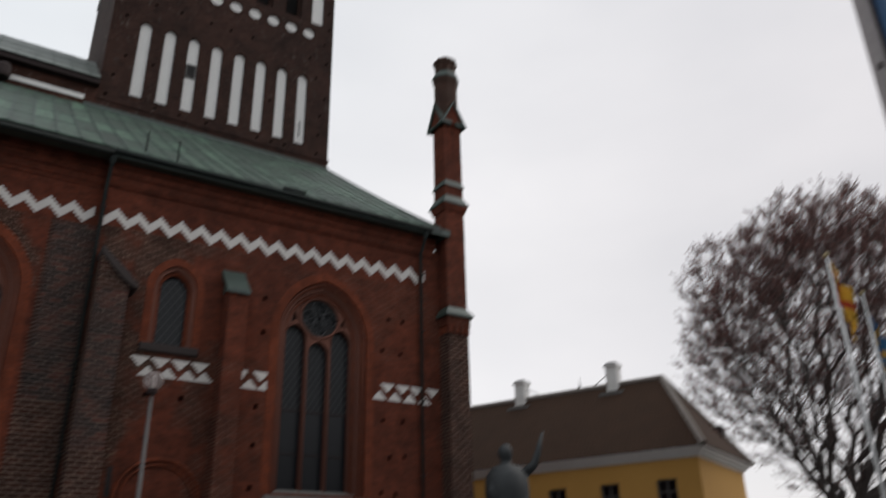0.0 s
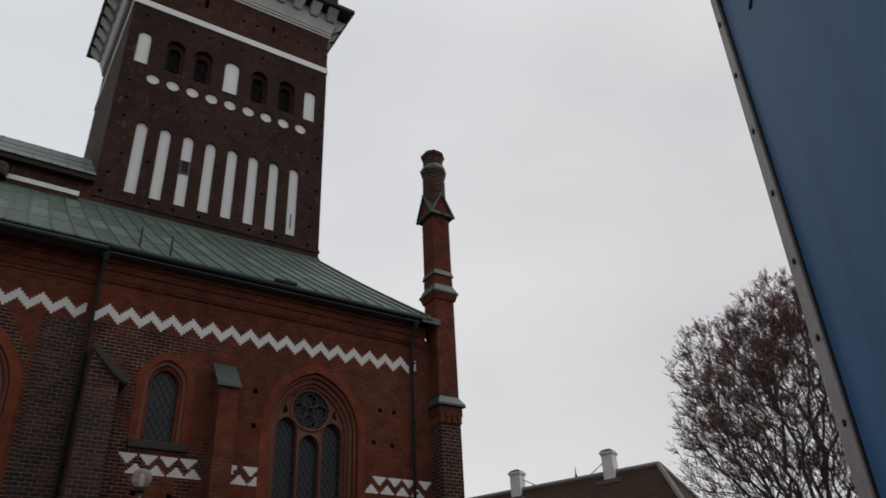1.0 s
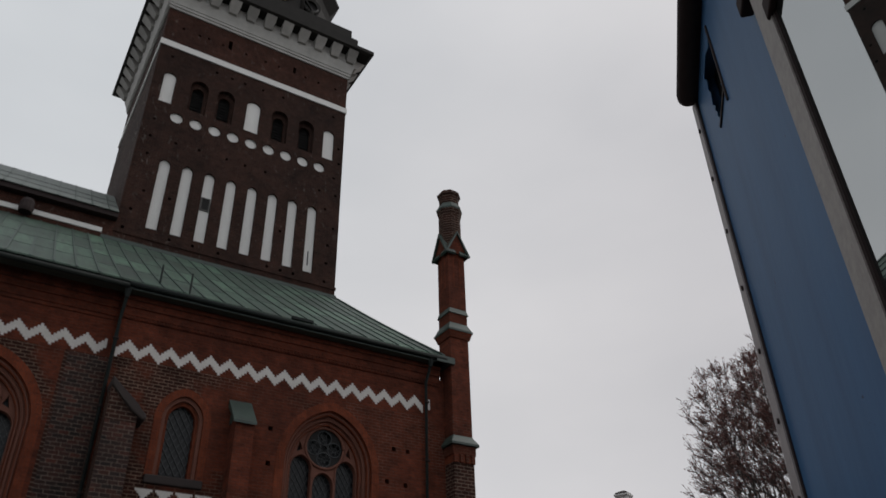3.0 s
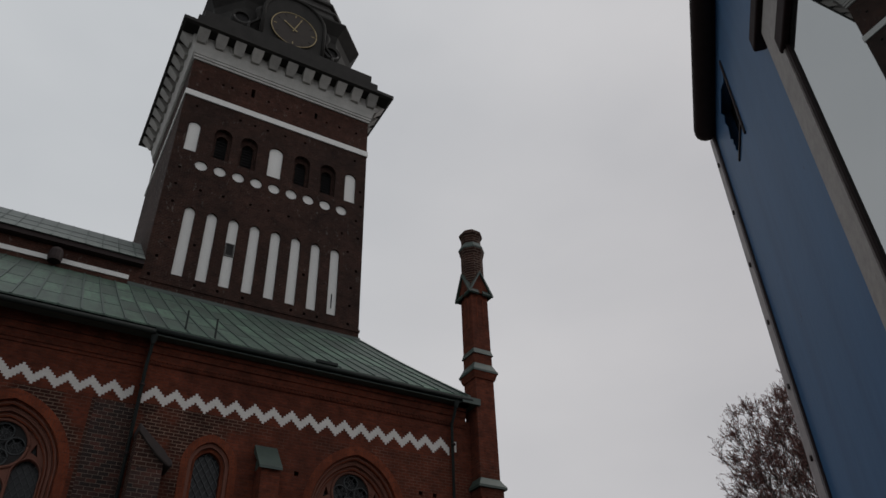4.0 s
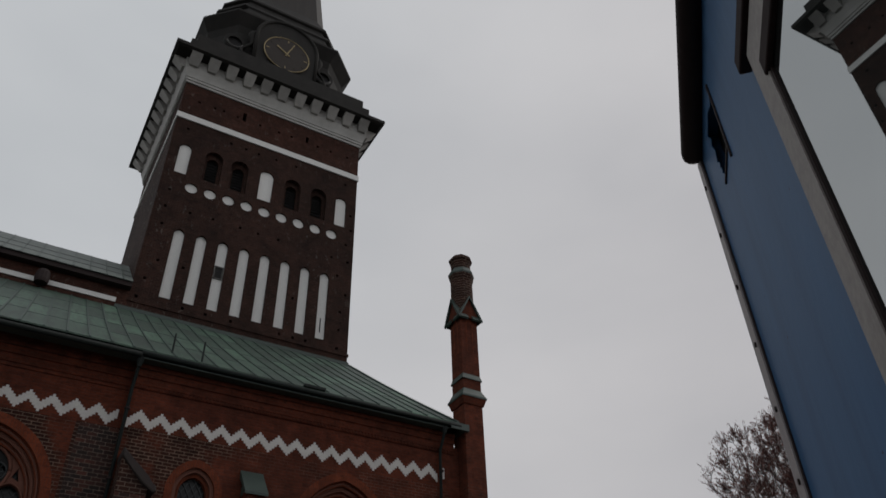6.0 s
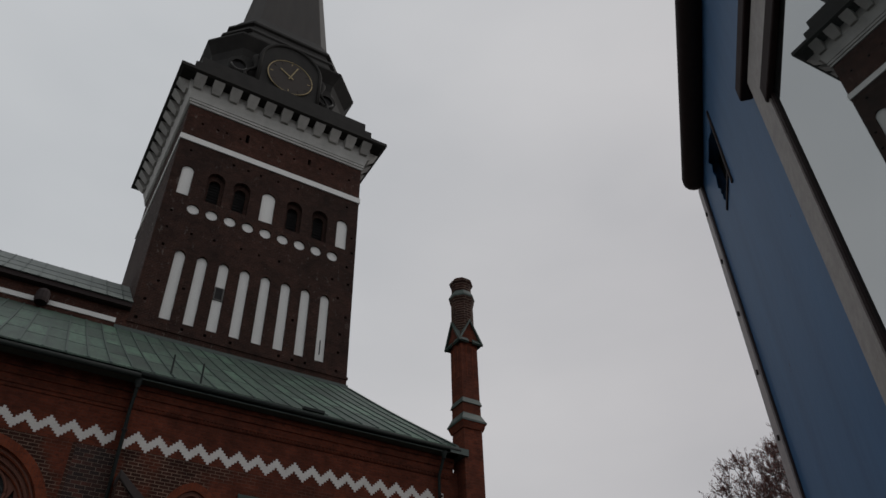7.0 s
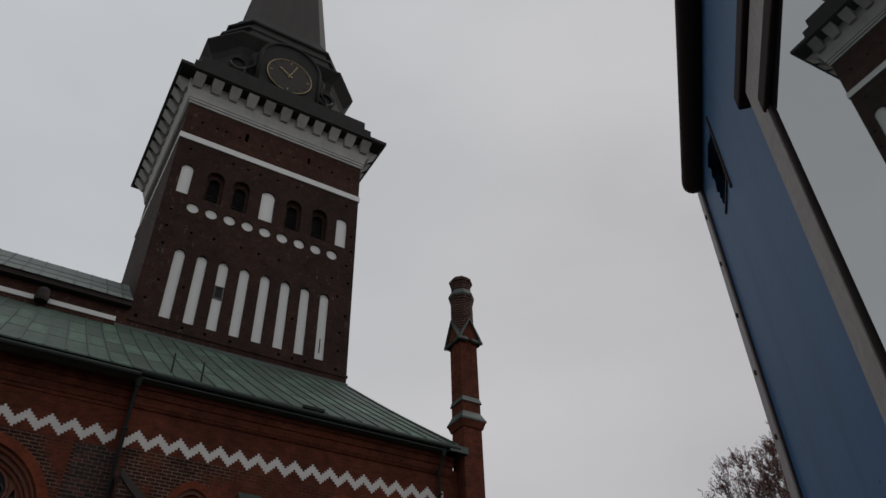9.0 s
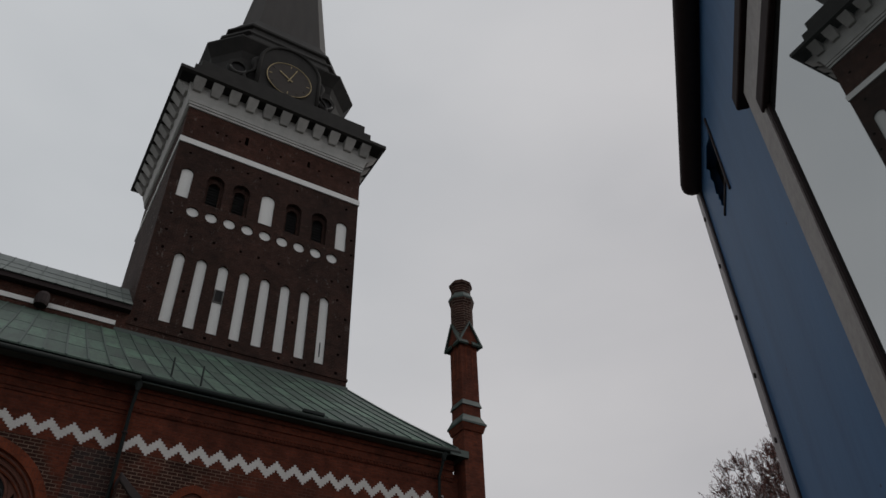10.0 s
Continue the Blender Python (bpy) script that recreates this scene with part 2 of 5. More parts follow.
RED_FLAG = mottled("red_flag_cloth", (0.5, 0.05, 0.03), (0.4, 0.04, 0.025), 3.0, 0.9, bump=0)
YELLOW_FLAG = mottled("yellow_flag_cloth", (0.65, 0.4, 0.05), (0.55, 0.33, 0.04), 3.0, 0.9, bump=0)
BLUE_FLAG = mottled("blue_flag_cloth", (0.04, 0.16, 0.32), (0.03, 0.13, 0.26), 3.0, 0.9, bump=0)


def tile_roof():
    m = Mat("brown_roof_tiles", 0.9)
    m.p.inputs["Specular IOR Level"].default_value = 0.12
    sep = m.n.new("ShaderNodeSeparateXYZ")
    m.l.new(m.pos(), sep.inputs[0])
    rows = m.math("SINE", m.math("MULTIPLY", sep.outputs["Z"], 25.0))
    along = m.math("ADD", m.math("MULTIPLY", sep.outputs["X"], -0.395), m.math("MULTIPLY", sep.outputs["Y"], 0.919))
    cols = m.math("SINE", m.math("MULTIPLY", along, 26.0))
    h = m.math("ADD", rows, cols)
    col = m.mix(m.noise(1.0, 5.0, 0.65), (0.062, 0.034, 0.022), (0.034, 0.021, 0.0145))
    shade = m.ramp(m.math("MULTIPLY_ADD", h, 0.2), [(0.0, (0.92, 0.92, 0.92)), (0.6, (1.05, 1.05, 1.05))])
    m.colour(m.mix(1.0, col, shade, "MULTIPLY"))
    return m.bump(h, 0.02, 0.5).m


TILES = tile_roof()
COPING = mottled("dark_coping_stone", (0.04, 0.028, 0.026), (0.024, 0.018, 0.017), 2.5, 0.85, bump=0.004)
SEAM_COPPER = mottled("seam_copper", (0.016, 0.03, 0.024), (0.04, 0.07, 0.056), 1.5, 0.6, bump=0.002)
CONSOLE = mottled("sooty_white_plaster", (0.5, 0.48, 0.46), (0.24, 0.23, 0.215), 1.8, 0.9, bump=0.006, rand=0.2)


def glass_dark(name, tint, rough):
    m = Mat(name, rough)
    m.colour(m.mix(m.noise(2.0, 3.0), tint, tuple(c * 0.5 for c in tint)))
    m.p.inputs["IOR"].default_value = 1.33
    return m.bump(m.noise(3.0, 2.0), 0.006, 0.15).m


LEADED = glass_dark("dark_leaded_glass", (0.01, 0.011, 0.014), 0.3)
PANE = glass_dark("dark_window_pane", (0.01, 0.01, 0.012), 0.08)


def stall_glass():
    m = Mat("mirroring_stall_window", 0.0)
    m.colour(m.mix(m.noise(1.5), (0.016, 0.018, 0.018), (0.022, 0.025, 0.024)))
    m.p.inputs["Metallic"].default_value = 0.0
    m.p.inputs["IOR"].default_value = 4.9
    m.p.inputs["Specular Tint"].default_value = (0.95, 0.995, 1.0, 1)
    m.p.inputs["Roughness"].default_value = 0.01
    return m.m


STALL_GLASS = stall_glass()


def blue_paint():
    m = Mat("blue_panel_paint", 0.5)
    m.p.inputs["Specular IOR Level"].default_value = 0.35
    col = m.mix(m.noise(1.1, 4.0, 0.6), (0.05, 0.141, 0.29), (0.039, 0.115, 0.245))
    streak = m.ramp(m.noise(5.0, 5.0, 0.65, stretch=(1.5, 1.5, 0.12)), [(0.35, (0.86, 0.86, 0.86)), (0.7, (1.14, 1.13, 1.12))])
    col = m.mix(1.0, col, streak, "MULTIPLY")
    chip = m.ramp(m.noise(22.0, 2.0, 0.8), [(0.74, (0, 0, 0)), (0.78, (1, 1, 1))])
    m.colour(m.mix(chip, col, (0.02, 0.035, 0.075)))
    return m.bump(m.noise(18.0, 4.0), 0.0015, 0.5).m


BLUE = blue_paint()


def leaf_mat():
    m = Mat("withered_beech_leaves", 0.8)
    r = m.n.new("ShaderNodeNewGeometry").outputs["Random Per Island"]
    m.colour(m.ramp(r, [(0.0, (0.085, 0.031, 0.029)), (0.5, (0.15, 0.058, 0.05)), (1.0, (0.22, 0.1, 0.082))]))
    return m.m


LEAF = leaf_mat()


def globe_mat():
    m = Mat("milky_lamp_globe", 0.25)
    m.colour(m.mix(m.noise(4.0), (0.7, 0.62, 0.6), (0.55, 0.49, 0.48)))
    m.p.inputs["Transmission Weight"].default_value = 0.75
    m.p.inputs["IOR"].default_value = 1.1
    return m.m


GLOBE = globe_mat()


# ---- building helpers ----
def part(name, bm, material, parent=None, label="", smooth=False):
    """Links a bmesh as one mesh object, under a thing if given; the mesh is in world metres."""
    bmesh.ops.recalc_face_normals(bm, faces=bm.faces)
    me = bpy.data.meshes.new(name)
    bm.to_mesh(me)
    bm.free()
    if smooth:
        me.polygons.foreach_set("use_smooth", [True] * len(me.polygons))
    me.materials.append(material)
    ob = new(name, me)
    if parent:
        ob.parent = parent
        ob.matrix_parent_inverse = Matrix.Translation(-origin_of(parent))
    if label:
        ob["label"] = label
    return ob


def origin_of(ob):
    at = Vector(ob.location)
    return at if ob.parent is None else Vector((0, 0, 0)) if ob.type == "MESH" else at


def thing(name, at, label, category, group="", kind=""):
    ob = new(name)
    ob.empty_display_size = 0.2
    ob.location = at
    return tagged(ob, label, category, group, kind)


def box(bm, x0, x1, y0, y1, z0, z1, m=None):
    v = [bm.verts.new(Vector((x, y, z)) if m is None else m @ Vector((x, y, z))) for x in (x0, x1) for y in (y0, y1) for z in (z0, z1)]
    for f in ((0, 1, 3, 2), (4, 6, 7, 5), (0, 4, 5, 1), (2, 3, 7, 6), (0, 2, 6, 4), (1, 5, 7, 3)):
        bm.faces.new([v[i] for i in f])
    return bm


def boxes(*rows, m=None):
    bm = bmesh.new()
    for r in rows:
        box(bm, *r, m=m)
    return bm


def bevelled(bm, width, segments=2):
    bmesh.ops.bevel(bm, geom=list(bm.edges), offset=width, segments=segments, affect="EDGES", profile=0.5)
    return bm


def prism(bm, outline, y0, y1, m=None):
    """A polygon of (x, z) pushed from y0 to y1."""
    put = (lambda p: p) if m is None else (lambda p: m @ p)
    a = [bm.verts.new(put(Vector((x, y0, z)))) for x, z in outline]
    b = [bm.verts.new(put(Vector((x, y1, z)))) for x, z in outline]
    bm.faces.new(a)
    bm.faces.new(b[::-1])
    for i in range(len(a)):
        j = (i + 1) % len(a)
        bm.faces.new((a[i], b[i], b[j], a[j]))
    return bm


def pierced(outline, holes, y0, y1):
    """A slab of outline (x, z) from y0 to y1 with holes through it."""
    bm = bmesh.new()
    edges, loops = [], []
    for loop in (outline, *holes):
        vs = [bm.verts.new((x, y0, z)) for x, z in loop]
        loops.append(vs)
        edges += [bm.edges.new((vs[i], vs[(i + 1) % len(vs)])) for i in range(len(vs))]
    bmesh.ops.triangle_fill(bm, use_beauty=True, use_dissolve=False, edges=edges)
    front = list(bm.faces)
    back = {v: bm.verts.new((v.co.x, y1, v.co.z)) for vs in loops for v in vs}
    for f in front:
        bm.faces.new([back[v] for v in reversed(f.verts)])
    for vs in loops:
        for i in range(len(vs)):
            a, b = vs[i], vs[(i + 1) % len(vs)]
            bm.faces.new((a, b, back[b], back[a]))
    return bm


def rect(x0, x1, z0, z1):
    return [(x0, z0), (x1, z0), (x1, z1), (x0, z1)]


def arch(cx, half, z0, spring, rise=None, n=12):
    """An upright opening with a round head or, where rise is over half, one of two arcs that meet in a point."""
    rise = rise or half
    pts = [(cx - half, z0), (cx + half, z0)]
    if rise <= half * 1.02:
        return pts + [(cx + half * math.cos(math.pi * i / n), spring + rise * math.sin(math.pi * i / n)) for i in range(n + 1)]
    d = (rise * rise - half * half) / (2 * half)
    r, top = half + d, math.atan2(rise, d)
    side = [(r * math.cos(top * i / (n // 2)) - d, r * math.sin(top * i / (n // 2))) for i in range(n // 2 + 1)]
    pts += [(cx + x, spring + z) for x, z in side]
    return pts + [(cx - x, spring + z) for x, z in side[-2::-1]]


def ring(cx, cz, r, n=24):
    return [(cx + r * math.cos(2 * math.pi * i / n), cz + r * math.sin(2 * math.pi * i / n)) for i in range(n)]


def tube(bm, pts, radii, n=8):
    """A round bar through points, with a radius at each."""
    rings = []
    for i, p in enumerate(pts):
        p = Vector(p)
        d = (Vector(pts[min(i + 1, len(pts) - 1)]) - Vector(pts[max(i - 1, 0)])).normalized()
        u = d.cross(Vector((0.3, 0.9, 0.2))).normalized()
        w = d.cross(u)
        rings.append([bm.verts.new(p + radii[i] * (math.cos(2 * math.pi * k / n) * u + math.sin(2 * math.pi * k / n) * w)) for k in range(n)])
    for a, b in zip(rings, rings[1:]):
        for k in range(n):
            bm.faces.new((a[k], a[(k + 1) % n], b[(k + 1) % n], b[k]))
    bm.faces.new(rings[0][::-1])
    bm.faces.new(rings[-1])
    return bm


def lathe(bm, cx, cy, profile, n=16, turn=0.0):
    """Rings of (radius, z) round an upright axis; n sides."""
    rings = []
    for r, z in profile:
        rings.append([bm.verts.new((cx + r * math.cos(turn + 2 * math.pi * k / n), cy + r * math.sin(turn + 2 * math.pi * k / n), z)) for k in range(n)])
    for a, b in zip(rings, rings[1:]):
        for k in range(n):
            bm.faces.new((a[k], a[(k + 1) % n], b[(k + 1) % n], b[k]))
    bm.faces.new(rings[0][::-1])
    bm.faces.new(rings[-1])
    return bm


def canted(bm, cx, cy, profile):
    """A loft of squares with cut corners: rows of (half width, cut, z)."""
    rings = []
    for h, c, z in profile:
        pts = [(-h + c, -h), (h - c, -h), (h, -h + c), (h, h - c), (h - c, h), (-h + c, h), (-h, h - c), (-h, -h + c)]
        rings.append([bm.verts.new((cx + x, cy + y, z)) for x, y in pts])
    for a, b in zip(rings, rings[1:]):
        for k in range(8):
            bm.faces.new((a[k], a[(k + 1) % 8], b[(k + 1) % 8], b[k]))
    bm.faces.new(rings[0][::-1])
    bm.faces.new(rings[-1])
    return bm


# ---- ground ----
gbm = bmesh.new()
gv = [gbm.verts.new((x, y, 0)) for x, y in ((-900, -900), (900, -900), (900, 900), (-900, 900))]
gbm.faces.new(gv)
tagged(part("ground", gbm, PAVING), "grey paved square round the church", "ground", kind="structure")

# ---- church: the aisle wall ----
W, WL = 22.0, 22.3  # fronts of the two wall stretches
T = 32.07  # front of the tower
TX0, TX1 = 3.4, 14.82
church = thing("church", (6, 27, 0), "red brick cathedral with white stepped patterns and green copper roofs", "church")
BW = 10.67  # big window's middle
LW = 0.06
SW = 5.74


def putlogs(rng, x0, x1, z0, z1, n, keep, size=0.075):
    """Small square scaffold holes in rows, clear of the openings."""
    out, tries = [], 0
    while len(out) < n and tries < 4000:
        tries += 1
        x, z = rng.uniform(x0, x1), rng.choice([z0 + 1.18 * k for k in range(int((z1 - z0) / 1.18) + 1)]) + rng.uniform(-0.04, 0.04)
        if all(not (a - 0.2 < x < b + 0.2 and c - 0.2 < z < d + 0.2) for a, b, c, d in keep) and all(abs(x - u) > 0.5 or abs(z - v) > 0.5 for u, v in out):
            out.append((x, z))
    return [rect(x - size, x + size, z - size, z + size) for x, z in out]


rng = random.Random(4)
keep_right = [(BW - 1.9, BW + 1.9, 3.5, 11.7), (SW - 0.95, SW + 0.95, 7.9, 11), (3.0, 4.6, 0, 11), (7.0, 8.2, 0, 10.6), (14, 15.2, 0, 14), (3, 16, 11.5, 12.5), (3, 16, 7.0, 8.1), (4.4, 7, 0, 5.5)]
holes = [arch(BW, 1.62, 4.25, 9.28, 2.02, 20), arch(SW, 0.66, 8.25, 10.05, 0.8, 16)] + putlogs(rng, 3.6, 14.8, 3.2, 11.0, 26, keep_right)
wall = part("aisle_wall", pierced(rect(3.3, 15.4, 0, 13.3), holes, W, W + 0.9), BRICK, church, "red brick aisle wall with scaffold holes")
holes = [arch(LW, 1.62, 4.25, 9.28, 2.02, 20)] + putlogs(rng, -8, 3.0, 3.2, 11.0, 14, [(LW - 1.9, LW + 1.9, 3.5, 11.7), (-9, 3.3, 7, 8.1)])
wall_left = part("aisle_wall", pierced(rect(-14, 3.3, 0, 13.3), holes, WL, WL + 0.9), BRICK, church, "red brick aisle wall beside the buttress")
part("old_brick_facing", boxes((2.05, 3.3, WL - 0.008, WL, 0, 11.72)), BRICK_OLD, church, "dark old brick with wide pale joints")
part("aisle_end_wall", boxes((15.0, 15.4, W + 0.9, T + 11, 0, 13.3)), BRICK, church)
# dark sheet painted for the shade behind the wall's holes
part("aisle_dark_sheet", boxes((-14, 15.0, W + 1.3, W + 1.5, 0, 13.3)), DARK, church)

# corbelled brick bands under the eaves
for i, (z0, z1, out) in enumerate(((12.98, 13.1, 0.04), (13.1, 13.36, 0.08), (13.36, 13.6, 0.13), (13.6, 13.74, 0.19), (13.74, 13.94, 0.25))):
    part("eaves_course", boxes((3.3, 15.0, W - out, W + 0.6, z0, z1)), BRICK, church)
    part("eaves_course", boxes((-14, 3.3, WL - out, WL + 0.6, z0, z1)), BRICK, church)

for k in range(88):
    x = 3.42 + 0.13 * k
    part("dentil", boxes((x, x + 0.065, W - 0.075, W - 0.04, 13.0, 13.098)), BRICK, wall)

# stepped white zigzag
PERIOD, COURSE = 0.6375, 0.077
STEP = PERIOD / 8


def tooth_mesh():
    bm = bmesh.new()
    for k, level in enumerate((4, 3, 2, 1, 0, 1, 2, 3)):
        box(bm, k * STEP, (k + 1) * STEP + 0.0004 * k, -0.006, 0.1, level * COURSE, level * COURSE + 4 * COURSE)
    me = bpy.data.meshes.new("white_tooth")
    bm.to_mesh(me)
    bm.free()
    me.materials.append(ZIGZAG)
    return me


TOOTH = tooth_mesh()


def piece(name, me, parent, at):
    ob = new(name, me)
    ob.parent = parent
    ob.location = Vector(at) - Vector(origin_of(parent))
    return ob


for k in range(16):
    piece("white_tooth", TOOTH, wall, (3.70 + PERIOD * k, W, 11.675 + 0.0105 * k))
for k in range(9):
    piece("white_tooth", TOOTH, wall_left, (3.14 - PERIOD * (k + 1), WL, 11.77))
ends = bmesh.new()
for k, level in enumerate((0, 1, 2, 3)):
    box(ends, 3.381 + STEP * k, 3.381 + STEP * (k + 1), W - 0.006, W + 0.1, 11.675 + level * COURSE, 11.675 + (level + 4) * COURSE)
part("white_tooth", ends, ZIGZAG, church)
ends = bmesh.new()
for k, level in enumerate((4, 3, 2, 1, 0)):
    box(ends, 13.9 + STEP * k, 13.9 + STEP * (k + 1), W - 0.006, W + 0.1, 11.843 + level * COURSE, 11.843 + (level + 4) * COURSE)
part("white_tooth", ends, ZIGZAG, church)
part("white_tooth", boxes((14.52, 14.6, W - 0.006, W + 0.1, 12.0, 12.4)), ZIGZAG, church)


def stepped(up):
    bm = bmesh.new()
    for k, h in enumerate((0.25, 0.185, 0.12, 0.06)):
        z = 0.07 * k if up else 0.21 - 0.07 * k
        box(bm, -h, h, -0.006, 0.1, z, z + 0.0705)
    me = bpy.data.meshes.new("white_triangle")
    bm.to_mesh(me)
    bm.free()
    me.materials.append(ZIGZAG)
    return me


UP, DOWN = stepped(True), stepped(False)
for tops, feet, z in (([4.97, 5.545, 6.12, 6.695], [5.22, 5.795, 6.37, 6.85], 7.36), ([8.6], [8.25, 8.78], 7.33), ([13.06, 13.65, 14.2, 14.85], [12.76, 13.36, 13.95, 14.53], 7.47)):
    for x in tops:
        piece("white_triangle", DOWN, wall, (x, W, z + 0.225))
    for x in feet:
        piece("white_triangle", UP, wall, (x, W, z - 0.06))
part("white_triangle", boxes((7.93, 8.16, W - 0.006, W + 0.1, 7.695, 7.835), (7.93, 8.06, W - 0.006, W + 0.1, 7.56, 7.694)), ZIGZAG, church)


# ---- church: windows ----
def lattice(x0, x1, z0, z1, y, gap, w=0.011):
    """Crossing diagonal lead bars over a rectangle."""
    bm = bmesh.new()
    wide, high = x1 - x0, z1 - z0
    for sign in (1, -1):
        k = -high * 0.62
        while k < wide:
            pts = []
            for z in (z0, z1):
                x = x0 + k + (z - z0) * 0.62 if sign > 0 else x1 - k - (z - z0) * 0.62
                pts.append(Vector((x, y, z)))
            a, b = pts
            d = b - a
            lo, hi = 0.0, 1.0
            t0, t1 = sorted(((x0 - a.x) / d.x, (x1 - a.x) / d.x))
            lo, hi = max(lo, t0), min(hi, t1)
            if hi - lo > 0.01:
                p, q = a + d * lo, a + d * hi
                u = Vector((d.z, 0, -d.x)).normalized() * w
                f, g = Vector((0, -0.012, 0)), Vector((0, 0.012, 0))
                vs = [bm.verts.new(c) for c in (p - u + f, p + u + f, q + u + f, q - u + f, p - u + g, p + u + g, q + u + g, q - u + g)]
                for idx in ((0, 1, 2, 3), (0, 4, 5, 1), (1, 5, 6, 2), (2, 6, 7, 3), (3, 7, 4, 0)):
                    bm.faces.new([vs[i] for i in idx])
            k += gap
    return bm


def big_window(cx, front):
    win = thing("church_window", (cx, front, 4.2), "tall arched church window with brick tracery and leaded glass", "window", "tall church windows")
    z0, sp, tall = 4.25, 9.28, 1.25
    # flush surround of orange brick, then stepped rings going in
    part("arch_surround", pierced(arch(cx, 1.86, z0, sp, 1.82 * tall, 28), [arch(cx, 1.58, z0 + 0.01, sp, 1.58 * tall, 28)], front - 0.012, front + 0.1), BRICK_ARCH, win, "flush arch of orange brick")
    for i in range(3):
        h = 1.58 - 0.11 * i
        part("moulded_ring", pierced(arch(cx, h + 0.03, z0, sp, (h + 0.03) * tall, 28), [arch(cx, h - 0.115, z0 + 0.01, sp, (h - 0.115) * tall, 28)], front + 0.12 + 0.12 * i, front + 0.3 + 0.12 * i), TRACERY if i % 2 else BRICK_ARCH, win)
        bm = bmesh.new()
        pts = arch(cx, h - 0.06, z0, sp, (h - 0.06) * tall, 28)
        tube(bm, [(x, front + 0.13 + 0.12 * i, z) for x, z in pts[1:] + pts[:1]], [0.035] * len(pts), 6)
        part("roll_moulding", bm, TRACERY, win, smooth=True)
    y = front + 0.46
    half = 1.25
    cz = 10.06
    lights = ((-0.82, 9.28), (0.0, 8.78), (0.82, 9.28))
    lan = [arch(cx + d, 0.365, z0 + 0.05, s, 0.44, 14) for d, s in lights]
    tri = [[(cx + k * x, z) for x, z in ((0.79, 9.93), (1.0, 9.82), (0.9, 10.2))] for k in (-1, 1)]
    part("tracery", pierced(arch(cx, half + 0.06, z0, sp, (half + 0.06) * tall, 28), lan + [ring(cx, cz, 0.68, 32)] + tri, y, y + 0.16), TRACERY, win, "brown brick mullions with three lancets below a round light")
    bm = bmesh.new()
    for d, s in lights:
        pts = arch(cx + d, 0.395, z0 + 0.05, s, 0.47, 14)
        tube(bm, [(x, y - 0.01, z) for x, z in pts[1:] + pts[:1]], [0.03] * len(pts), 6)
    part("lancet_moulding", bm, TRACERY, win, smooth=True)
    bm = bmesh.new()
    pts = ring(cx, cz, 0.7, 32)
    tube(bm, [(x, y - 0.01, z) for x, z in pts + pts[:1]], [0.05] * 33, 6)
    part("round_moulding", bm, TRACERY, win, smooth=True)
    petals = [ring(cx + 0.375 * math.cos(a), cz + 0.375 * math.sin(a), 0.245, 18) for a in (math.pi / 2 * k for k in range(4))]
    part("rose_plate", pierced(ring(cx, cz, 0.69, 32), petals + [ring(cx, cz, 0.115, 12)], y + 0.06, y + 0.11), DARK, win, "dark plate of four round foils")
    for k in range(4):
        fx, fz = cx + 0.375 * math.cos(math.pi / 2 * k), cz + 0.375 * math.sin(math.pi / 2 * k)
        bm = bmesh.new()
        for r, thick in ((0.25, 0.026), (0.085, 0.014)):
            ps = ring(fx, fz, r, 18)
            tube(bm, [(x, y + 0.06, z) for x, z in ps + ps[:1]], [thick] * 19, 5)
        for a in range(6):
            c_, s_ = math.cos(a * math.pi / 3), math.sin(a * math.pi / 3)
            tube(bm, [(fx + 0.085 * c_, y + 0.065, fz + 0.085 * s_), (fx + 0.245 * c_, y + 0.065, fz + 0.245 * s_)], [0.012, 0.012], 4)
        part("foil", bm, LEADING, win, smooth=True)
    bm = lattice(cx - 1.2, cx + 1.2, 6.9, 10.9, y + 0.2, 0.19)
    part("leading", bm, LEADING, win, "diamond lead bars")
    bm = boxes((cx - 1.2, cx + 1.2, y + 0.19, y + 0.215, 6.86, 6.92), (cx - 1.2, cx + 1.2, y + 0.19, y + 0.21, 5.5, 5.54))
    part("saddle_bar", bm, BLACK, win)
    part("pane", pierced(arch(cx, half, z0, sp, half * tall, 20), [], y + 0.22, y + 0.24), LEADED, win)
    bm = bmesh.new()
    vs = [(-1.75, front - 0.16, 3.95), (1.75, front - 0.16, 3.95), (1.75, front - 0.16, 4.1), (-1.75, front - 0.16, 4.1), (-1.75, front + 0.5, 3.95), (1.75, front + 0.5, 3.95), (1.75, front + 0.5, 4.42), (-1.75, front + 0.5, 4.42)]
    v = [bm.verts.new((cx + a, b, c)) for a, b, c in vs]
    for idx in ((0, 1, 2, 3), (3, 2, 6, 7), (0, 3, 7, 4), (1, 5, 6, 2), (4, 7, 6, 5), (0, 4, 5, 1)):
        bm.faces.new([v[i] for i in idx])
    part("sill", bm, STONE, win, "sloping grey sill")
    return win


big_window(BW, W)
big_window(LW, WL)

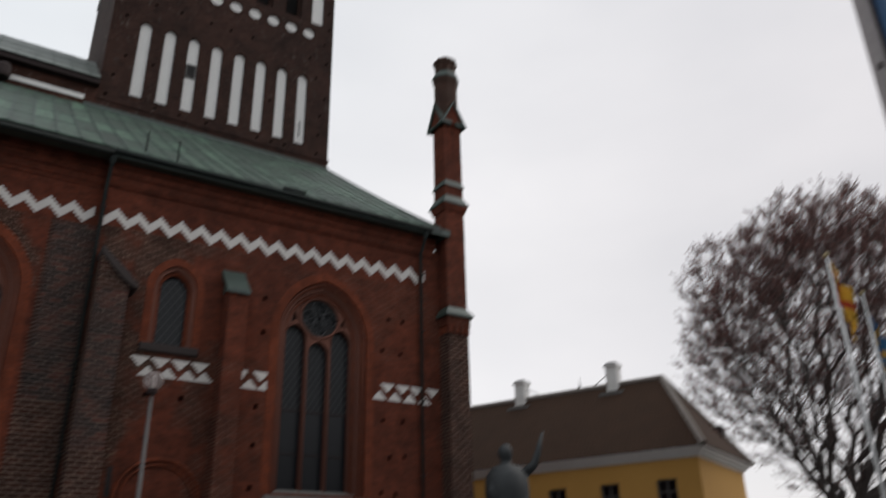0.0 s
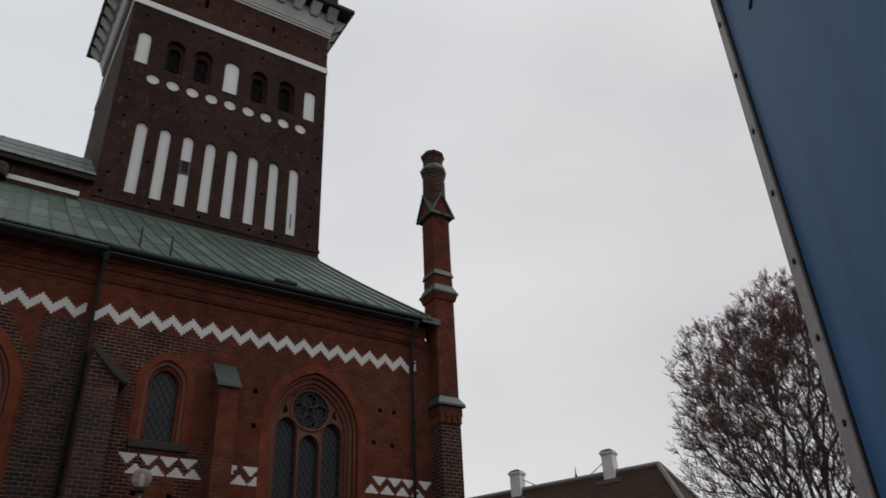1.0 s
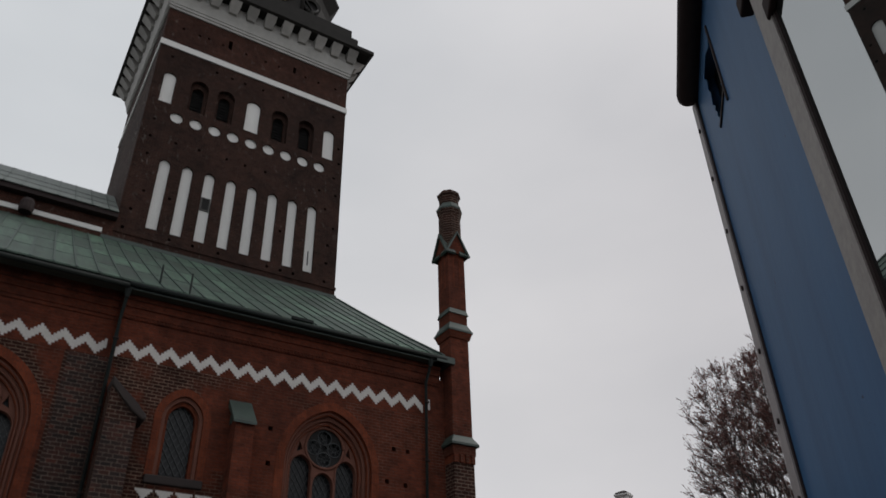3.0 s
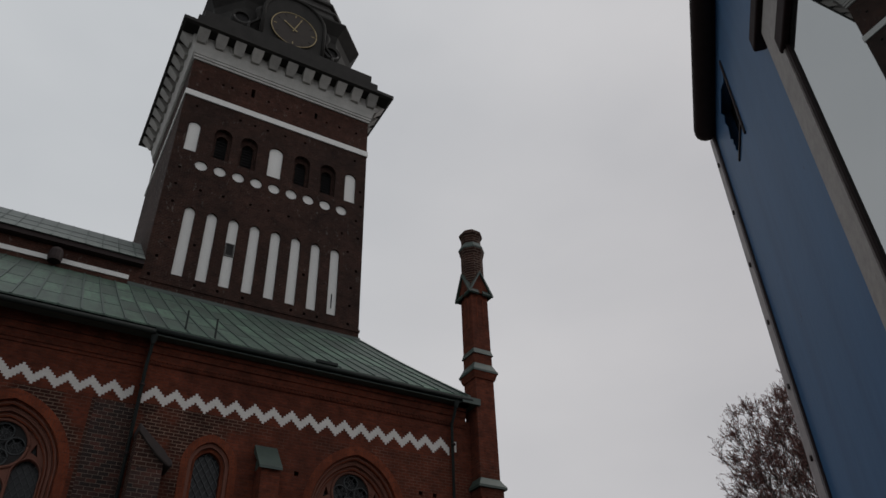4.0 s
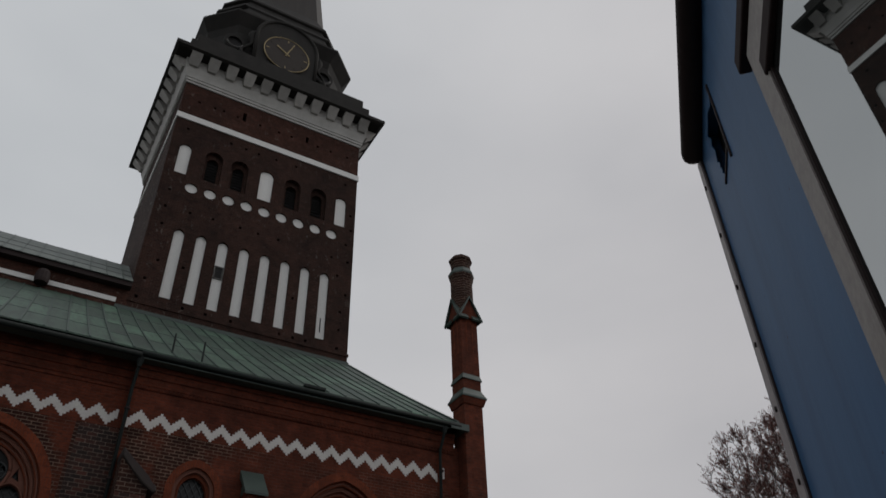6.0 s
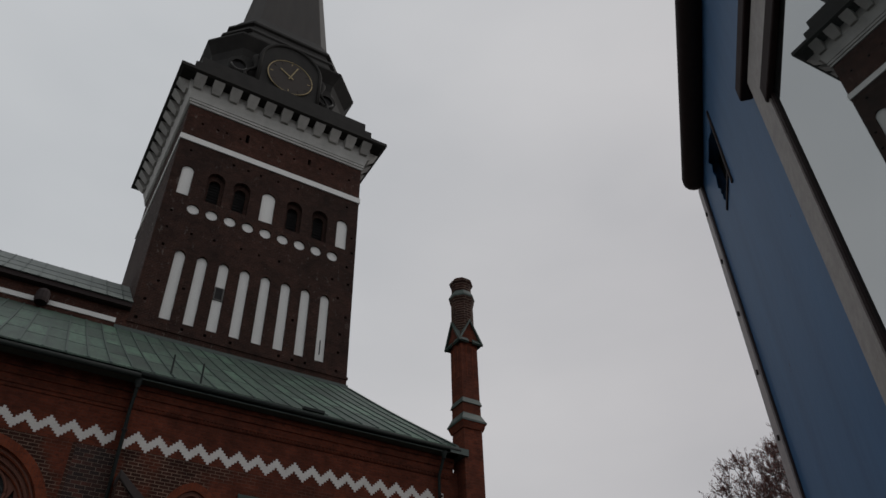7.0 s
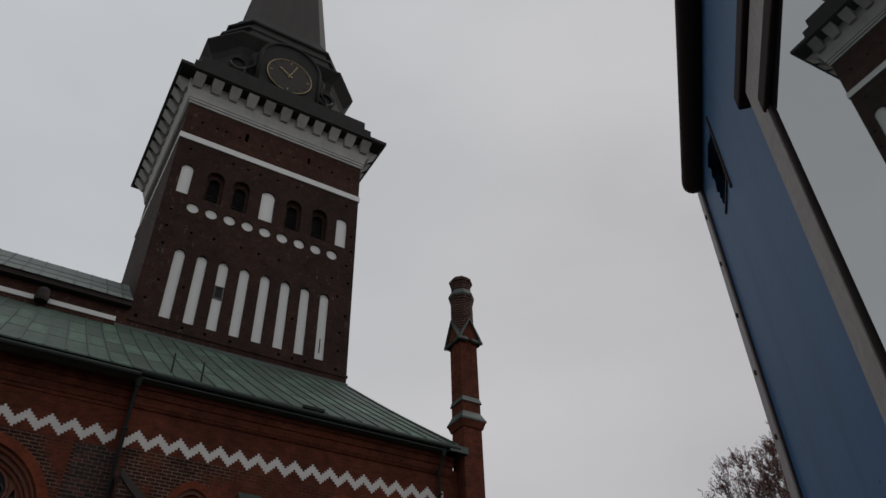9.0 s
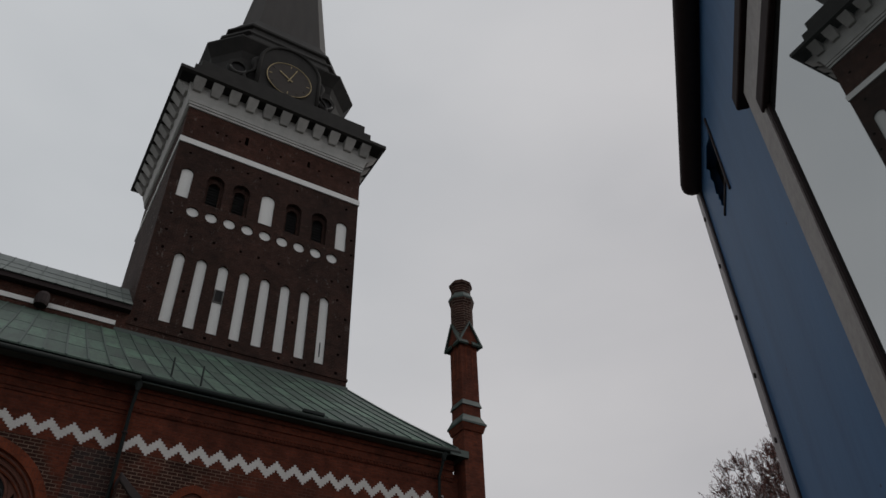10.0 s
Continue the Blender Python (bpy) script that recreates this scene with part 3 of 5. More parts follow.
small = thing("church_window", (SW, W, 8.0), "small round-headed church window with diamond leaded glass", "window")
part("arch_surround", pierced(arch(SW, 0.86, 8.25, 10.05, 1.02, 20), [arch(SW, 0.63, 8.26, 10.05, 0.77, 20)], W - 0.012, W + 0.1), BRICK_ARCH, small, "flush arch of orange brick")
for i in range(2):
    h = 0.63 - 0.1 * i
    part("moulded_ring", pierced(arch(SW, h + 0.03, 8.25, 10.05, (h + 0.03) * 1.22, 20), [arch(SW, h - 0.11, 8.26, 10.05, (h - 0.11) * 1.22, 20)], W + 0.08 + 0.1 * i, W + 0.25 + 0.1 * i), BRICK_ARCH if i else TRACERY, small)
part("leading", lattice(SW - 0.43, SW + 0.43, 8.3, 10.6, W + 0.33, 0.21, 0.014), LEADING, small, "diamond lead bars")
part("pane", pierced(arch(SW, 0.48, 8.27, 10.05, 0.59, 16), [], W + 0.36, W + 0.38), LEADED, small)
part("sill", bevelled(boxes((SW - 0.85, SW + 0.85, W - 0.1, W + 0.3, 8.02, 8.28)), 0.04), COPING, small, "dark brown brick sill")

# arched relief and slit low on the wall
niche = thing("arched_recess", (5.6, W, 0), "low pointed arch of moulded brick in the wall", "arch")
bm = bmesh.new()
for r, rad in ((1.0, 0.06), (0.86, 0.04)):
    pts = [(5.9 + r * 1.15 * math.cos(math.pi * i / 20), W - 0.03, 3.9 + r * 1.1 * math.sin(math.pi * i / 20)) for i in range(21)]
    tube(bm, [(pts[0][0], pts[0][1], 0)] + pts + [(pts[-1][0], pts[-1][1], 0)], [rad] * 23, 6)
part("arch_moulding", bm, BRICK_ARCH, niche, smooth=True)
slit = thing("wall_slit", (4.62, W, 4.0), "narrow dark slit in the brick wall", "slit window")
# no hole here: a dark slab paints the slit's shaded depth
part("slit_shade_slab", boxes((4.55, 4.68, W - 0.008, W + 0.1, 3.95, 4.75)), DARK, slit)

# ---- church: buttresses and pipes ----
but = thing("buttress", (7.5, 21.6, 0), "slim brick wall buttress with a sloping copper cap", "buttress")
part("shaft", boxes((7.18, 7.78, 21.32, W, 0, 10.15)), BRICK, but)
bm = bmesh.new()
v = [bm.verts.new(p) for p in ((7.08, 21.22, 10.0), (7.82, 21.22, 10.0), (7.82, W, 10.72), (7.08, W, 10.72), (7.08, 21.22, 10.08), (7.82, 21.22, 10.08), (7.82, W, 10.98), (7.08, W, 10.98))]
for idx in ((0, 1, 2, 3), (4, 7, 6, 5), (0, 4, 5, 1), (1, 5, 6, 2), (3, 2, 6, 7), (0, 3, 7, 4)):
    bm.faces.new([v[i] for i in idx])
prism(bm, [(7.18, 10.1), (7.78, 10.1), (7.78, 10.45), (7.18, 10.45)], 21.7, W)
part("cap", bm, COPPER_EDGE, but, "grey-green sloping copper cap")

corner = thing("buttress", (3.9, 21.6, 0), "broad old brick buttress with a dark sloping coping", "buttress")
bm = bmesh.new()
prism(bm, [(3.42, 0), (4.28, 0), (4.28, 9.7), (3.42, 10.45)], 21.25, W)
part("shaft", bm, BRICK_OLD, corner)
bm = bmesh.new()
prism(bm, [(3.4, 10.47), (3.75, 10.12), (4.05, 9.8), (4.42, 9.54), (4.52, 9.6), (4.5, 9.74), (4.2, 9.95), (3.85, 10.32), (3.4, 10.74)], 21.15, W)
part("coping", bevelled(bm, 0.05), COPING, corner, "dark stone coping")


def downpipe(x, y, top, bends, label):
    p = thing("downpipe", (x, y, 0), label, "drainpipe")
    bm = bmesh.new()
    tube(bm, bends, [0.055] * len(bends), 10)
    part("pipe", bm, PIPE, p, smooth=True)
    for z in (2.5, 5.0, 7.5, 10.0, 12.2):
        if z < top:
            bm = bmesh.new()
            lathe(bm, x, y, [(0.082, z - 0.03), (0.09, z - 0.02), (0.09, z + 0.02), (0.082, z + 0.03)], 10)
            part("bracket", bm, BLACK, p)
    bm = bmesh.new()
    lathe(bm, bends[-1][0], bends[-1][1], [(0.06, top - 0.4), (0.11, top - 0.22), (0.12, top - 0.02), (0.12, top)], 10)
    part("hopper", bm, PIPE, p)
    return p


downpipe(3.3, 21.86, 13.85, [(3.3, 21.86, 0), (3.3, 21.86, 12.9), (3.3, 21.6, 13.3), (3.3, 21.5, 13.7)], "dark green downpipe running over the buttress")
downpipe(14.36, 21.8, 13.9, [(14.36, 21.86, 0), (14.36, 21.86, 13.0), (14.36, 21.6, 13.4), (14.36, 21.5, 13.7)], "dark green downpipe at the wall's end")

# ---- church: lean-to copper roof ----
RE, RZ, RTOP = 21.42, 14.02, 21.75  # eaves y, eaves z, top z at the tower
roof = thing("aisle_roof", (6, 27, 14), "green copper lean-to roof with standing seams", "roof")
SLOPE = (RTOP - RZ) / (T - RE)
SAG = 0.08


def rise(s):
    """The roof's height over the eaves: it sprockets out, flatter at the foot."""
    return SLOPE * s - SAG * math.sin(math.pi * min(1, s / (T - RE))) ** 1.2


def on_roof(x, s, up=0.0):
    """A point on the roof: s metres level from the eaves, up above it."""
    return Vector((x, RE + s, RZ + rise(s) + up))


STEPS = [(T - RE) * k / 12 for k in range(13)]


def roof_strip(bm, x0, x1, s_list, low, high):
    """A strip that follows the roof's curve."""
    rows = [[bm.verts.new((x, q, rise(q) + u)) for x, u in ((x0, low), (x1, low), (x1, high), (x0, high))] for q in s_list]
    for a, b in zip(rows, rows[1:]):
        for k in range(4):
            bm.faces.new((a[k], a[(k + 1) % 4], b[(k + 1) % 4], b[k]))
    bm.faces.new(rows[0][::-1])
    bm.faces.new(rows[-1])
    return bm


def laid(bm):
    bmesh.ops.translate(bm, vec=(0, RE, RZ), verts=bm.verts)
    return bm


part("roof_boarding", laid(roof_strip(bmesh.new(), -14, 14.9, STEPS, -0.25, -0.03)), COPPER_EDGE, roof)
PITCH = 0.66
ROWS = (0.0, 2.4, 5.0, 7.9, T - RE)


def mesh_of(name, bm, mat):
    bmesh.ops.recalc_face_normals(bm, faces=bm.faces)
    me = bpy.data.meshes.new(name)
    bm.to_mesh(me)
    bm.free()
    me.materials.append(mat)
    return me


def sheet_mesh(s0, s1):
    return mesh_of("copper_sheet", roof_strip(bmesh.new(), 0.004, PITCH - 0.004, [s0 + (s1 - s0) * k / 3 for k in range(4)], -0.02, 0.012), COPPER)


def seam_mesh():
    return mesh_of("seam", roof_strip(bmesh.new(), -0.03, 0.03, STEPS, -0.02, 0.06), SEAM_COPPER)


def lap_mesh(q):
    return mesh_of("lap", roof_strip(bmesh.new(), 0.02, PITCH - 0.02, [q - 0.02, q + 0.02], 0.0, 0.03), COPPER_EDGE)


SEAM = seam_mesh()
SHEETS = {}
for c in range(32):
    x = 14.9 - PITCH * (c + 1)
    shift = 0.45 * (c % 2) + 0.2 * ((c * 7) % 3)
    cuts = [0.0] + [r + shift for r in ROWS[1:-1]] + [T - RE]
    for a, b in zip(cuts, cuts[1:]):
        key = (round(a, 2), round(b, 2))
        if key not in SHEETS:
            SHEETS[key] = sheet_mesh(a, b)
            SHEETS[key, "lap"] = lap_mesh(a) if a > 0 else None
        piece("copper_sheet", SHEETS[key], roof, (x, RE, RZ))
        if a > 0:
            piece("lap", SHEETS[key, "lap"], roof, (x, RE, RZ))
    piece("seam", SEAM, roof, (x, RE, RZ))
part("verge", laid(roof_strip(bmesh.new(), 14.86, 14.98, STEPS, -0.2, 0.09)), COPPER_EDGE, roof, "folded copper verge")
bm = bmesh.new()
tube(bm, [(3.3, RE - 0.04, RZ - 0.13), (9.2, RE - 0.04, RZ - 0.13), (15.0, RE - 0.04, RZ - 0.13)], [0.085, 0.085, 0.08], 10)
tube(bm, [(-14, RE - 0.04, RZ - 0.2), (3.3, RE - 0.04, RZ - 0.2)], [0.09, 0.09], 10)
part("gutter", bm, PIPE, roof, "dark gutter along the eaves", smooth=True)
part("fascia", boxes((-14, 15.0, RE, RE + 0.35, RZ - 0.28, RZ - 0.03)), COPPER_EDGE, roof)
part("snow_board", boxes((-14, 3.3, RE + 0.02, RE + 0.05, RZ, RZ + 0.04), (3.3, 9.3, RE + 0.02, RE + 0.05, RZ, RZ + 0.04)), PIPE, roof)
part("gutter_clip", bevelled(boxes((8.7, 9.5, RE - 0.06, RE + 0.1, RZ + 0.02, RZ + 0.14)), 0.02), PIPE, roof)
for x, s in ((4.3, 0.75), (5.2, 0.25)):
    bm = bmesh.new()
    p = on_roof(x, s)
    tube(bm, [p, p + Vector((0, 0, 0.75))], [0.035, 0.03], 8)
    part("vent_pipe", bm, PIPE, roof, "thin roof vent pipe")
part("flashing", boxes((TX0 - 0.5, TX1 + 0.05, T - 0.12, T + 0.05, RTOP - 0.12, RTOP + 0.12)), COPPER_EDGE, roof)
part("eave_corner", boxes((14.55, 15.35, RE - 0.1, W + 0.3, RZ - 0.28, RZ - 0.02)), COPPER_EDGE, roof)

# ---- church: corner pier with pinnacle ----
PX, PY = 15.66, 21.85
pin = thing("pinnacle", (PX, PY, 0), "slender brick corner pier with copper collars and gablets", "pinnacle")


def block(name, h, z0, z1, mat, label="", cut=0.0, h2=None):
    bm = bmesh.new()
    canted(bm, PX, PY, [(h, cut or 0.02, z0), (h2 or h, cut or 0.02, z1)])
    return part(name, bm, mat, pin, label)


block("base_shaft", 0.44, 0, 10.0, BRICK_OLD)
block("corbel_course", 0.5, 10.28, 10.62, BRICK)
for k in range(4):
    part("corbel", boxes((PX - 0.46 + 0.25 * k, PX - 0.32 + 0.25 * k, PY - 0.52, PY - 0.4, 9.98, 10.28)), BRICK, pin)
block("frieze", 0.455, 10.0, 10.28, BRICK_ARCH)
block("copper_cap", 0.6, 10.62, 10.7, COPPER_EDGE, "green copper weathering")
block("copper_slope", 0.6, 10.7, 11.0, COPPER_EDGE, h2=0.42)
block("lower_shaft", 0.425, 11.0, 14.95, BRICK)
block("collar", 0.47, 14.95, 15.22, BRICK, h2=0.55)
block("copper_collar", 0.575, 15.22, 15.3, COPPER_EDGE, "green copper collar")
block("copper_collar_slope", 0.56, 15.3, 15.62, COPPER_EDGE, h2=0.42)
block("middle_shaft", 0.42, 15.62, 16.05, BRICK)
block("copper_ring", 0.47, 16.05, 16.28, COPPER_EDGE, h2=0.41)
block("upper_shaft", 0.41, 16.28, 19.3, BRICK)
for turn in range(4):
    m = Matrix.Translation((PX, PY, 0)) @ Matrix.Rotation(turn * math.pi / 2, 4, "Z")
    bm = bmesh.new()
    prism(bm, [(-0.5, 18.9), (0.5, 18.9), (0, 19.88)], -0.5, -0.2, m)
    part("gablet", bm, BRICK, pin)
    bm = bmesh.new()
    for sx in (-1, 1):
        prism(bm, [(sx * 0.54, 18.8), (sx * 0.6, 18.86), (0, 20.0), (0, 19.9)], -0.6, -0.1, m)
    part("gablet_roof", bm, COPPER_EDGE, pin, "copper gablet roof")
    bm = pierced(arch(0, 0.17, 17.3, 18.62, 0.24), [arch(0, 0.12, 17.34, 18.62, 0.18)], -0.418, -0.36)
    bmesh.ops.transform(bm, matrix=m, verts=bm.verts)
    part("blind_arch", bm, BRICK_ARCH, pin)
bm = bmesh.new()
lathe(bm, PX, PY, [(0.49, 19.0), (0.485, 20.95), (0.53, 21.1), (0.56, 21.28)], 8, math.pi / 8)
part("octagon_shaft", bm, BRICK_OLD, pin)
bm = bmesh.new()
lathe(bm, PX, PY, [(0.575, 21.28), (0.585, 21.36), (0.45, 21.62)], 8, math.pi / 8)
part("copper_top_ring", bm, COPPER_EDGE, pin)
bm = bmesh.new()
lathe(bm, PX, PY, [(0.44, 21.6), (0.44, 21.95), (0.53, 22.12), (0.53, 22.2), (0.38, 22.36), (0.15, 22.45), (0.02, 22.47)], 8, math.pi / 8)
part("finial_cap", bm, BRICK_OLD, pin)

# ---- church: tower ----
tower = thing("church_tower", (9.11, 38, 20), "dark brick church tower with white niches under a black spire", "tower")
TC = (TX0 + TX1) / 2
DEPTH = 10.4
WIDE = TX1 - TX0
NX = [5.01 + 1.167 * k for k in range(8)]
CX = [5.06 + 1.038 * k for k in range(9)]
WN = [(4.29, 0.33), (9.09, 0.41), (13.83, 0.35)]
DN = [5.95, 7.46, 10.7, 12.36]
holes = [arch(x, 0.275, 22.92, 26.93, 0.34, 12) for x in NX]
holes += [ring(x, 30.17, 0.34, 20) for x in CX]
holes += [arch(x, h, 30.98, 32.85, h * 0.95, 12) for x, h in WN]
holes += [arch(x, 0.5, 31.0, 32.8, 0.5, 12) for x in DN]
holes += [rect(7.05, 7.27, 36.6, 37.3), rect(11.15, 11.33, 36.75, 37.25)]
keep = [(x - 0.35, x + 0.35, 22.8, 27.3) for x in NX] + [(4.6, 13.8, 29.7, 30.6), (3.8, 14.3, 30.8, 33.7), (3, 15, 34.8, 35.6), (7, 7.4, 36, 37.5), (11, 11.5, 36, 37.5)]
holes += putlogs(rng, 3.7, 14.6, 22.6, 37.6, 46, keep, 0.075)
holes_low = [h for h in holes if h[0][1] < 34.9]
holes_high = [h for h in holes if h[0][1] > 35.5]
part("tower_wall", pierced(rect(TX0, TX1, 13, 35.05), holes_low, T, T + 0.55), BRICK_TOWER, tower, "dark weathered brick with scaffold holes")
part("tower_wall_upper", pierced(rect(TX0, TX1, 35.05, 38.05), holes_high, T, T + 0.55), BRICK_UPPER, tower, "redder brick below the cornice")
# dark block painted for the shade behind the tower's openings
part("tower_dark_core", boxes((TX0 + 0.55, TX1 - 0.55, T + 0.85, T + DEPTH - 0.5, 13, 39)), DARK, tower)
part("tower_side", boxes((TX0, TX0 + 0.55, T + 0.55, T + DEPTH, 13, 38.2)), BRICK_SIDE, tower, "dark brick side with remains of limewash")
part("tower_side", boxes((TX1 - 0.55, TX1, T + 0.55, T + DEPTH, 13, 38.2)), BRICK_TOWER, tower)
part("tower_back", boxes((TX0 + 0.55, TX1 - 0.55, T + DEPTH - 0.5, T + DEPTH, 13, 38.2)), BRICK_TOWER, tower)
for x in NX:
    part("white_niche", boxes((x - 0.3, x + 0.3, T + 0.14, T + 0.18, 22.9, 27.3)), PLASTER, tower, "tall white limewashed niche")
part("niche_opening", pierced(rect(NX[2] - 0.24, NX[2] + 0.24, 24.9, 25.7), [rect(NX[2] - 0.18, NX[2] + 0.18, 24.96, 25.64)], T + 0.08, T + 0.135), STONE, tower)
# flat dark panels paint the shaded depth of the opening and the slit
part("niche_shade_panel", boxes((NX[2] - 0.18, NX[2] + 0.18, T + 0.12, T + 0.137, 24.96, 25.64)), DARK, tower)
part("niche_slit", boxes((NX[7] - 0.03, NX[7] + 0.03, T + 0.12, T + 0.139, 23.4, 24.3)), DARK, tower)
for x in CX:
    part("white_roundel", boxes((x - 0.34, x + 0.34, T + 0.1, T + 0.14, 29.8, 30.5)), PLASTER, tower, "round white roundel")
for x, h in WN:
    part("white_panel", boxes((x - h - 0.05, x + h + 0.05, T + 0.1, T + 0.14, 30.95, 33.3)), PLASTER, tower, "arched white panel")
for x in DN:
    b = part("belfry_window", pierced(arch(x, 0.52, 30.99, 32.8, 0.52, 12), [arch(x, 0.33, 31.05, 32.6, 0.33, 12)], T + 0.25, T + 0.4), BRICK_TOWER, tower, "dark arched belfry opening")
    part("shutter", boxes((x - 0.4, x + 0.4, T + 0.5, T + 0.53, 31, 33.3)), DARK, b)
    # slats coloured near black so the opening's inner shade hides them
    bm = bmesh.new()
    for k in range(9):
        z = 31.1 + 0.21 * k
        v = [bm.verts.new(p) for p in ((x - 0.36, T + 0.42, z), (x + 0.36, T + 0.42, z), (x + 0.36, T + 0.5, z + 0.12), (x - 0.36, T + 0.5, z + 0.12))]
        bm.faces.new(v)
        w = [bm.verts.new(q.co + Vector((0, 0, 0.02))) for q in v]
        bm.faces.new(w[::-1])
        for i in range(4):
            bm.faces.new((v[i], w[i], w[(i + 1) % 4], v[(i + 1) % 4]))
    part("louvre", bm, UNLIT_BLACK, b)


def band(name, out, z0, z1, mat, label=""):
    bm = boxes((TX0 - out, TX1 + out, T - out, T + 0.2, z0, z1), (TX0 - out, TX0 + 0.2, T + 0.2, T + DEPTH + out, z0, z1), (TX1 - 0.2, TX1 + out, T + 0.2, T + DEPTH + out, z0, z1))
    return part(name, bm, mat, tower, label)


band("white_band", 0.06, 35.05, 35.46, PLASTER, "white plastered string band")
band("plinth_course", 0.05, 22.25, 22.4, BRICK_TOWER)
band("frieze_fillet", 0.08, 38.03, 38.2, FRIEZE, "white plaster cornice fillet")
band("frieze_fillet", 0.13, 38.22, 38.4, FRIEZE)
bm = bmesh.new()
loops = []
for o, z in ((0.16, 38.42), (0.22, 38.7), (0.36, 39.15), (0.4, 39.75)):
    loops.append([bm.verts.new(p) for p in ((TX0 - o, T - o, z), (TX1 + o, T - o, z), (TX1 + o, T + DEPTH + o, z), (TX0 - o, T + DEPTH + o, z))])
for a, b in zip(loops, loops[1:]):
    for k in range(4):
        bm.faces.new((a[k], a[(k + 1) % 4], b[(k + 1) % 4], b[k]))
bm.faces.new(loops[0][::-1])
bm.faces.new(loops[-1])
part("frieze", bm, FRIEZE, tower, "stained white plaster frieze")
bm = bmesh.new()
prism(bm, [(-0.33, 39.75), (0.33, 39.75), (0.33, 39.5), (0.25, 39.12), (-0.25, 39.12), (-0.33, 39.5)], -0.9, 0)
CORBEL = bpy.data.meshes.new("corbel")
for vtx in bm.verts:
    if vtx.co.z < 39.2 and vtx.co.y < -0.5:
        vtx.co.y = -0.34
    elif vtx.co.z < 39.6 and vtx.co.y < -0.5:
        vtx.co.y = -0.66
bmesh.ops.recalc_face_normals(bm, faces=bm.faces)
bm.to_mesh(CORBEL)
bm.free()
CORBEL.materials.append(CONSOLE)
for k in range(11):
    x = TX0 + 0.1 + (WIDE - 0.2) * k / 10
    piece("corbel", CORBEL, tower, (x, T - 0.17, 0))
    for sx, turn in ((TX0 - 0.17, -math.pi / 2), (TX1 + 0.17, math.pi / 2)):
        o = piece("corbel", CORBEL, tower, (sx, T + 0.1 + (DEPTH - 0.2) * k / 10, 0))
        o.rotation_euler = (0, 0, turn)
CY = T + WIDE / 2
bm = bmesh.new()
canted(bm, TC, CY, [(6.75, 0.01, 39.75), (6.95, 0.01, 39.85), (6.95, 0.01, 40.1), (6.1, 0.01, 41.0), (6.1, 0.01, 41.5), (5.75, 0.01, 41.7), (5.75, 0.01, 42.5), (5.2, 0.4, 42.7)])
for vtx in bm.verts:
    vtx.co.y = T - 1.24 + (vtx.co.y - T + 1.24) * 0.897
part("eaves_roof", bm, LEAD, tower, "black stepped copper eaves")
bm = bmesh.new()
canted(bm, TC, CY, [(4.9, 1.4, 42.6), (4.9, 1.6, 45.5), (5.05, 1.7, 46.1), (5.57, 1.88, 46.95), (5.57, 1.88, 47.12), (4.95, 1.78, 47.75), (4.7, 1.78, 48.7), (4.78, 1.6, 48.85), (4.72, 1.5, 49.1), (4.4, 1.45, 49.35), (4.26, 1.45, 50.1), (4.4, 1.4, 50.2), (4.4, 1.4, 50.4), (4.0, 1.3, 51.2), (3.5, 1.05, 52.3)])
part("lantern_hood", bm, LEAD, tower, "bell-shaped black copper hood")
bm = bmesh.new()
canted(bm, TC + 0.08, CY, [(3.55, 0.98, 51.3), (3.42, 0.95, 52.6), (0.12, 0.03, 86)])
part("spire", bm, SPIRE, tower, "tall brown-black copper spire")
bm = bmesh.new()
for h0, h1, sx, sy in ((3.35, 0.12, 1, -1), (3.35, 0.12, -1, -1)):
    for cut0, cut1 in ((0.95, 0.03),):
        tube(bm, [(TC + sx * (h0 - cut0), CY + sy * h0, 52.6), (TC + sx * (h1 - cut1), CY + sy * h1, 86)], [0.05, 0.02], 5)
        tube(bm, [(TC + sx * h0, CY + sy * (h0 - cut0), 52.6), (TC + sx * h1, CY + sy * (h1 - cut1), 86)], [0.05, 0.02], 5)
for k in range(-2, 3):
    tube(bm, [(TC + k * 0.45, CY - 3.36, 52.6), (TC + k * 0.02, CY - 0.13, 86)], [0.025, 0.01], 4)
part("spire_seam", bm, SPIRE, tower)
# clock gable
CLY, CLZ = 32.05, 44.2
bm = bmesh.new()
pts = arch(TC, 2.05, 42.6, 45.4, 1.95, 20)
prism(bm, pts, CLY + 0.12, CLY + 2.5)
part("clock_gable", bm, LEAD, tower, "round-headed dormer round the clock")
bm = bmesh.new()
pts = arch(TC, 2.15, 42.7, 45.4, 2.08, 20)
tube(bm, [(x, CLY + 0.12, z) for x, z in pts[1:] + pts[:1]], [0.14] * len(pts), 6)
part("gable_moulding", bm, LEAD, tower, smooth=True)
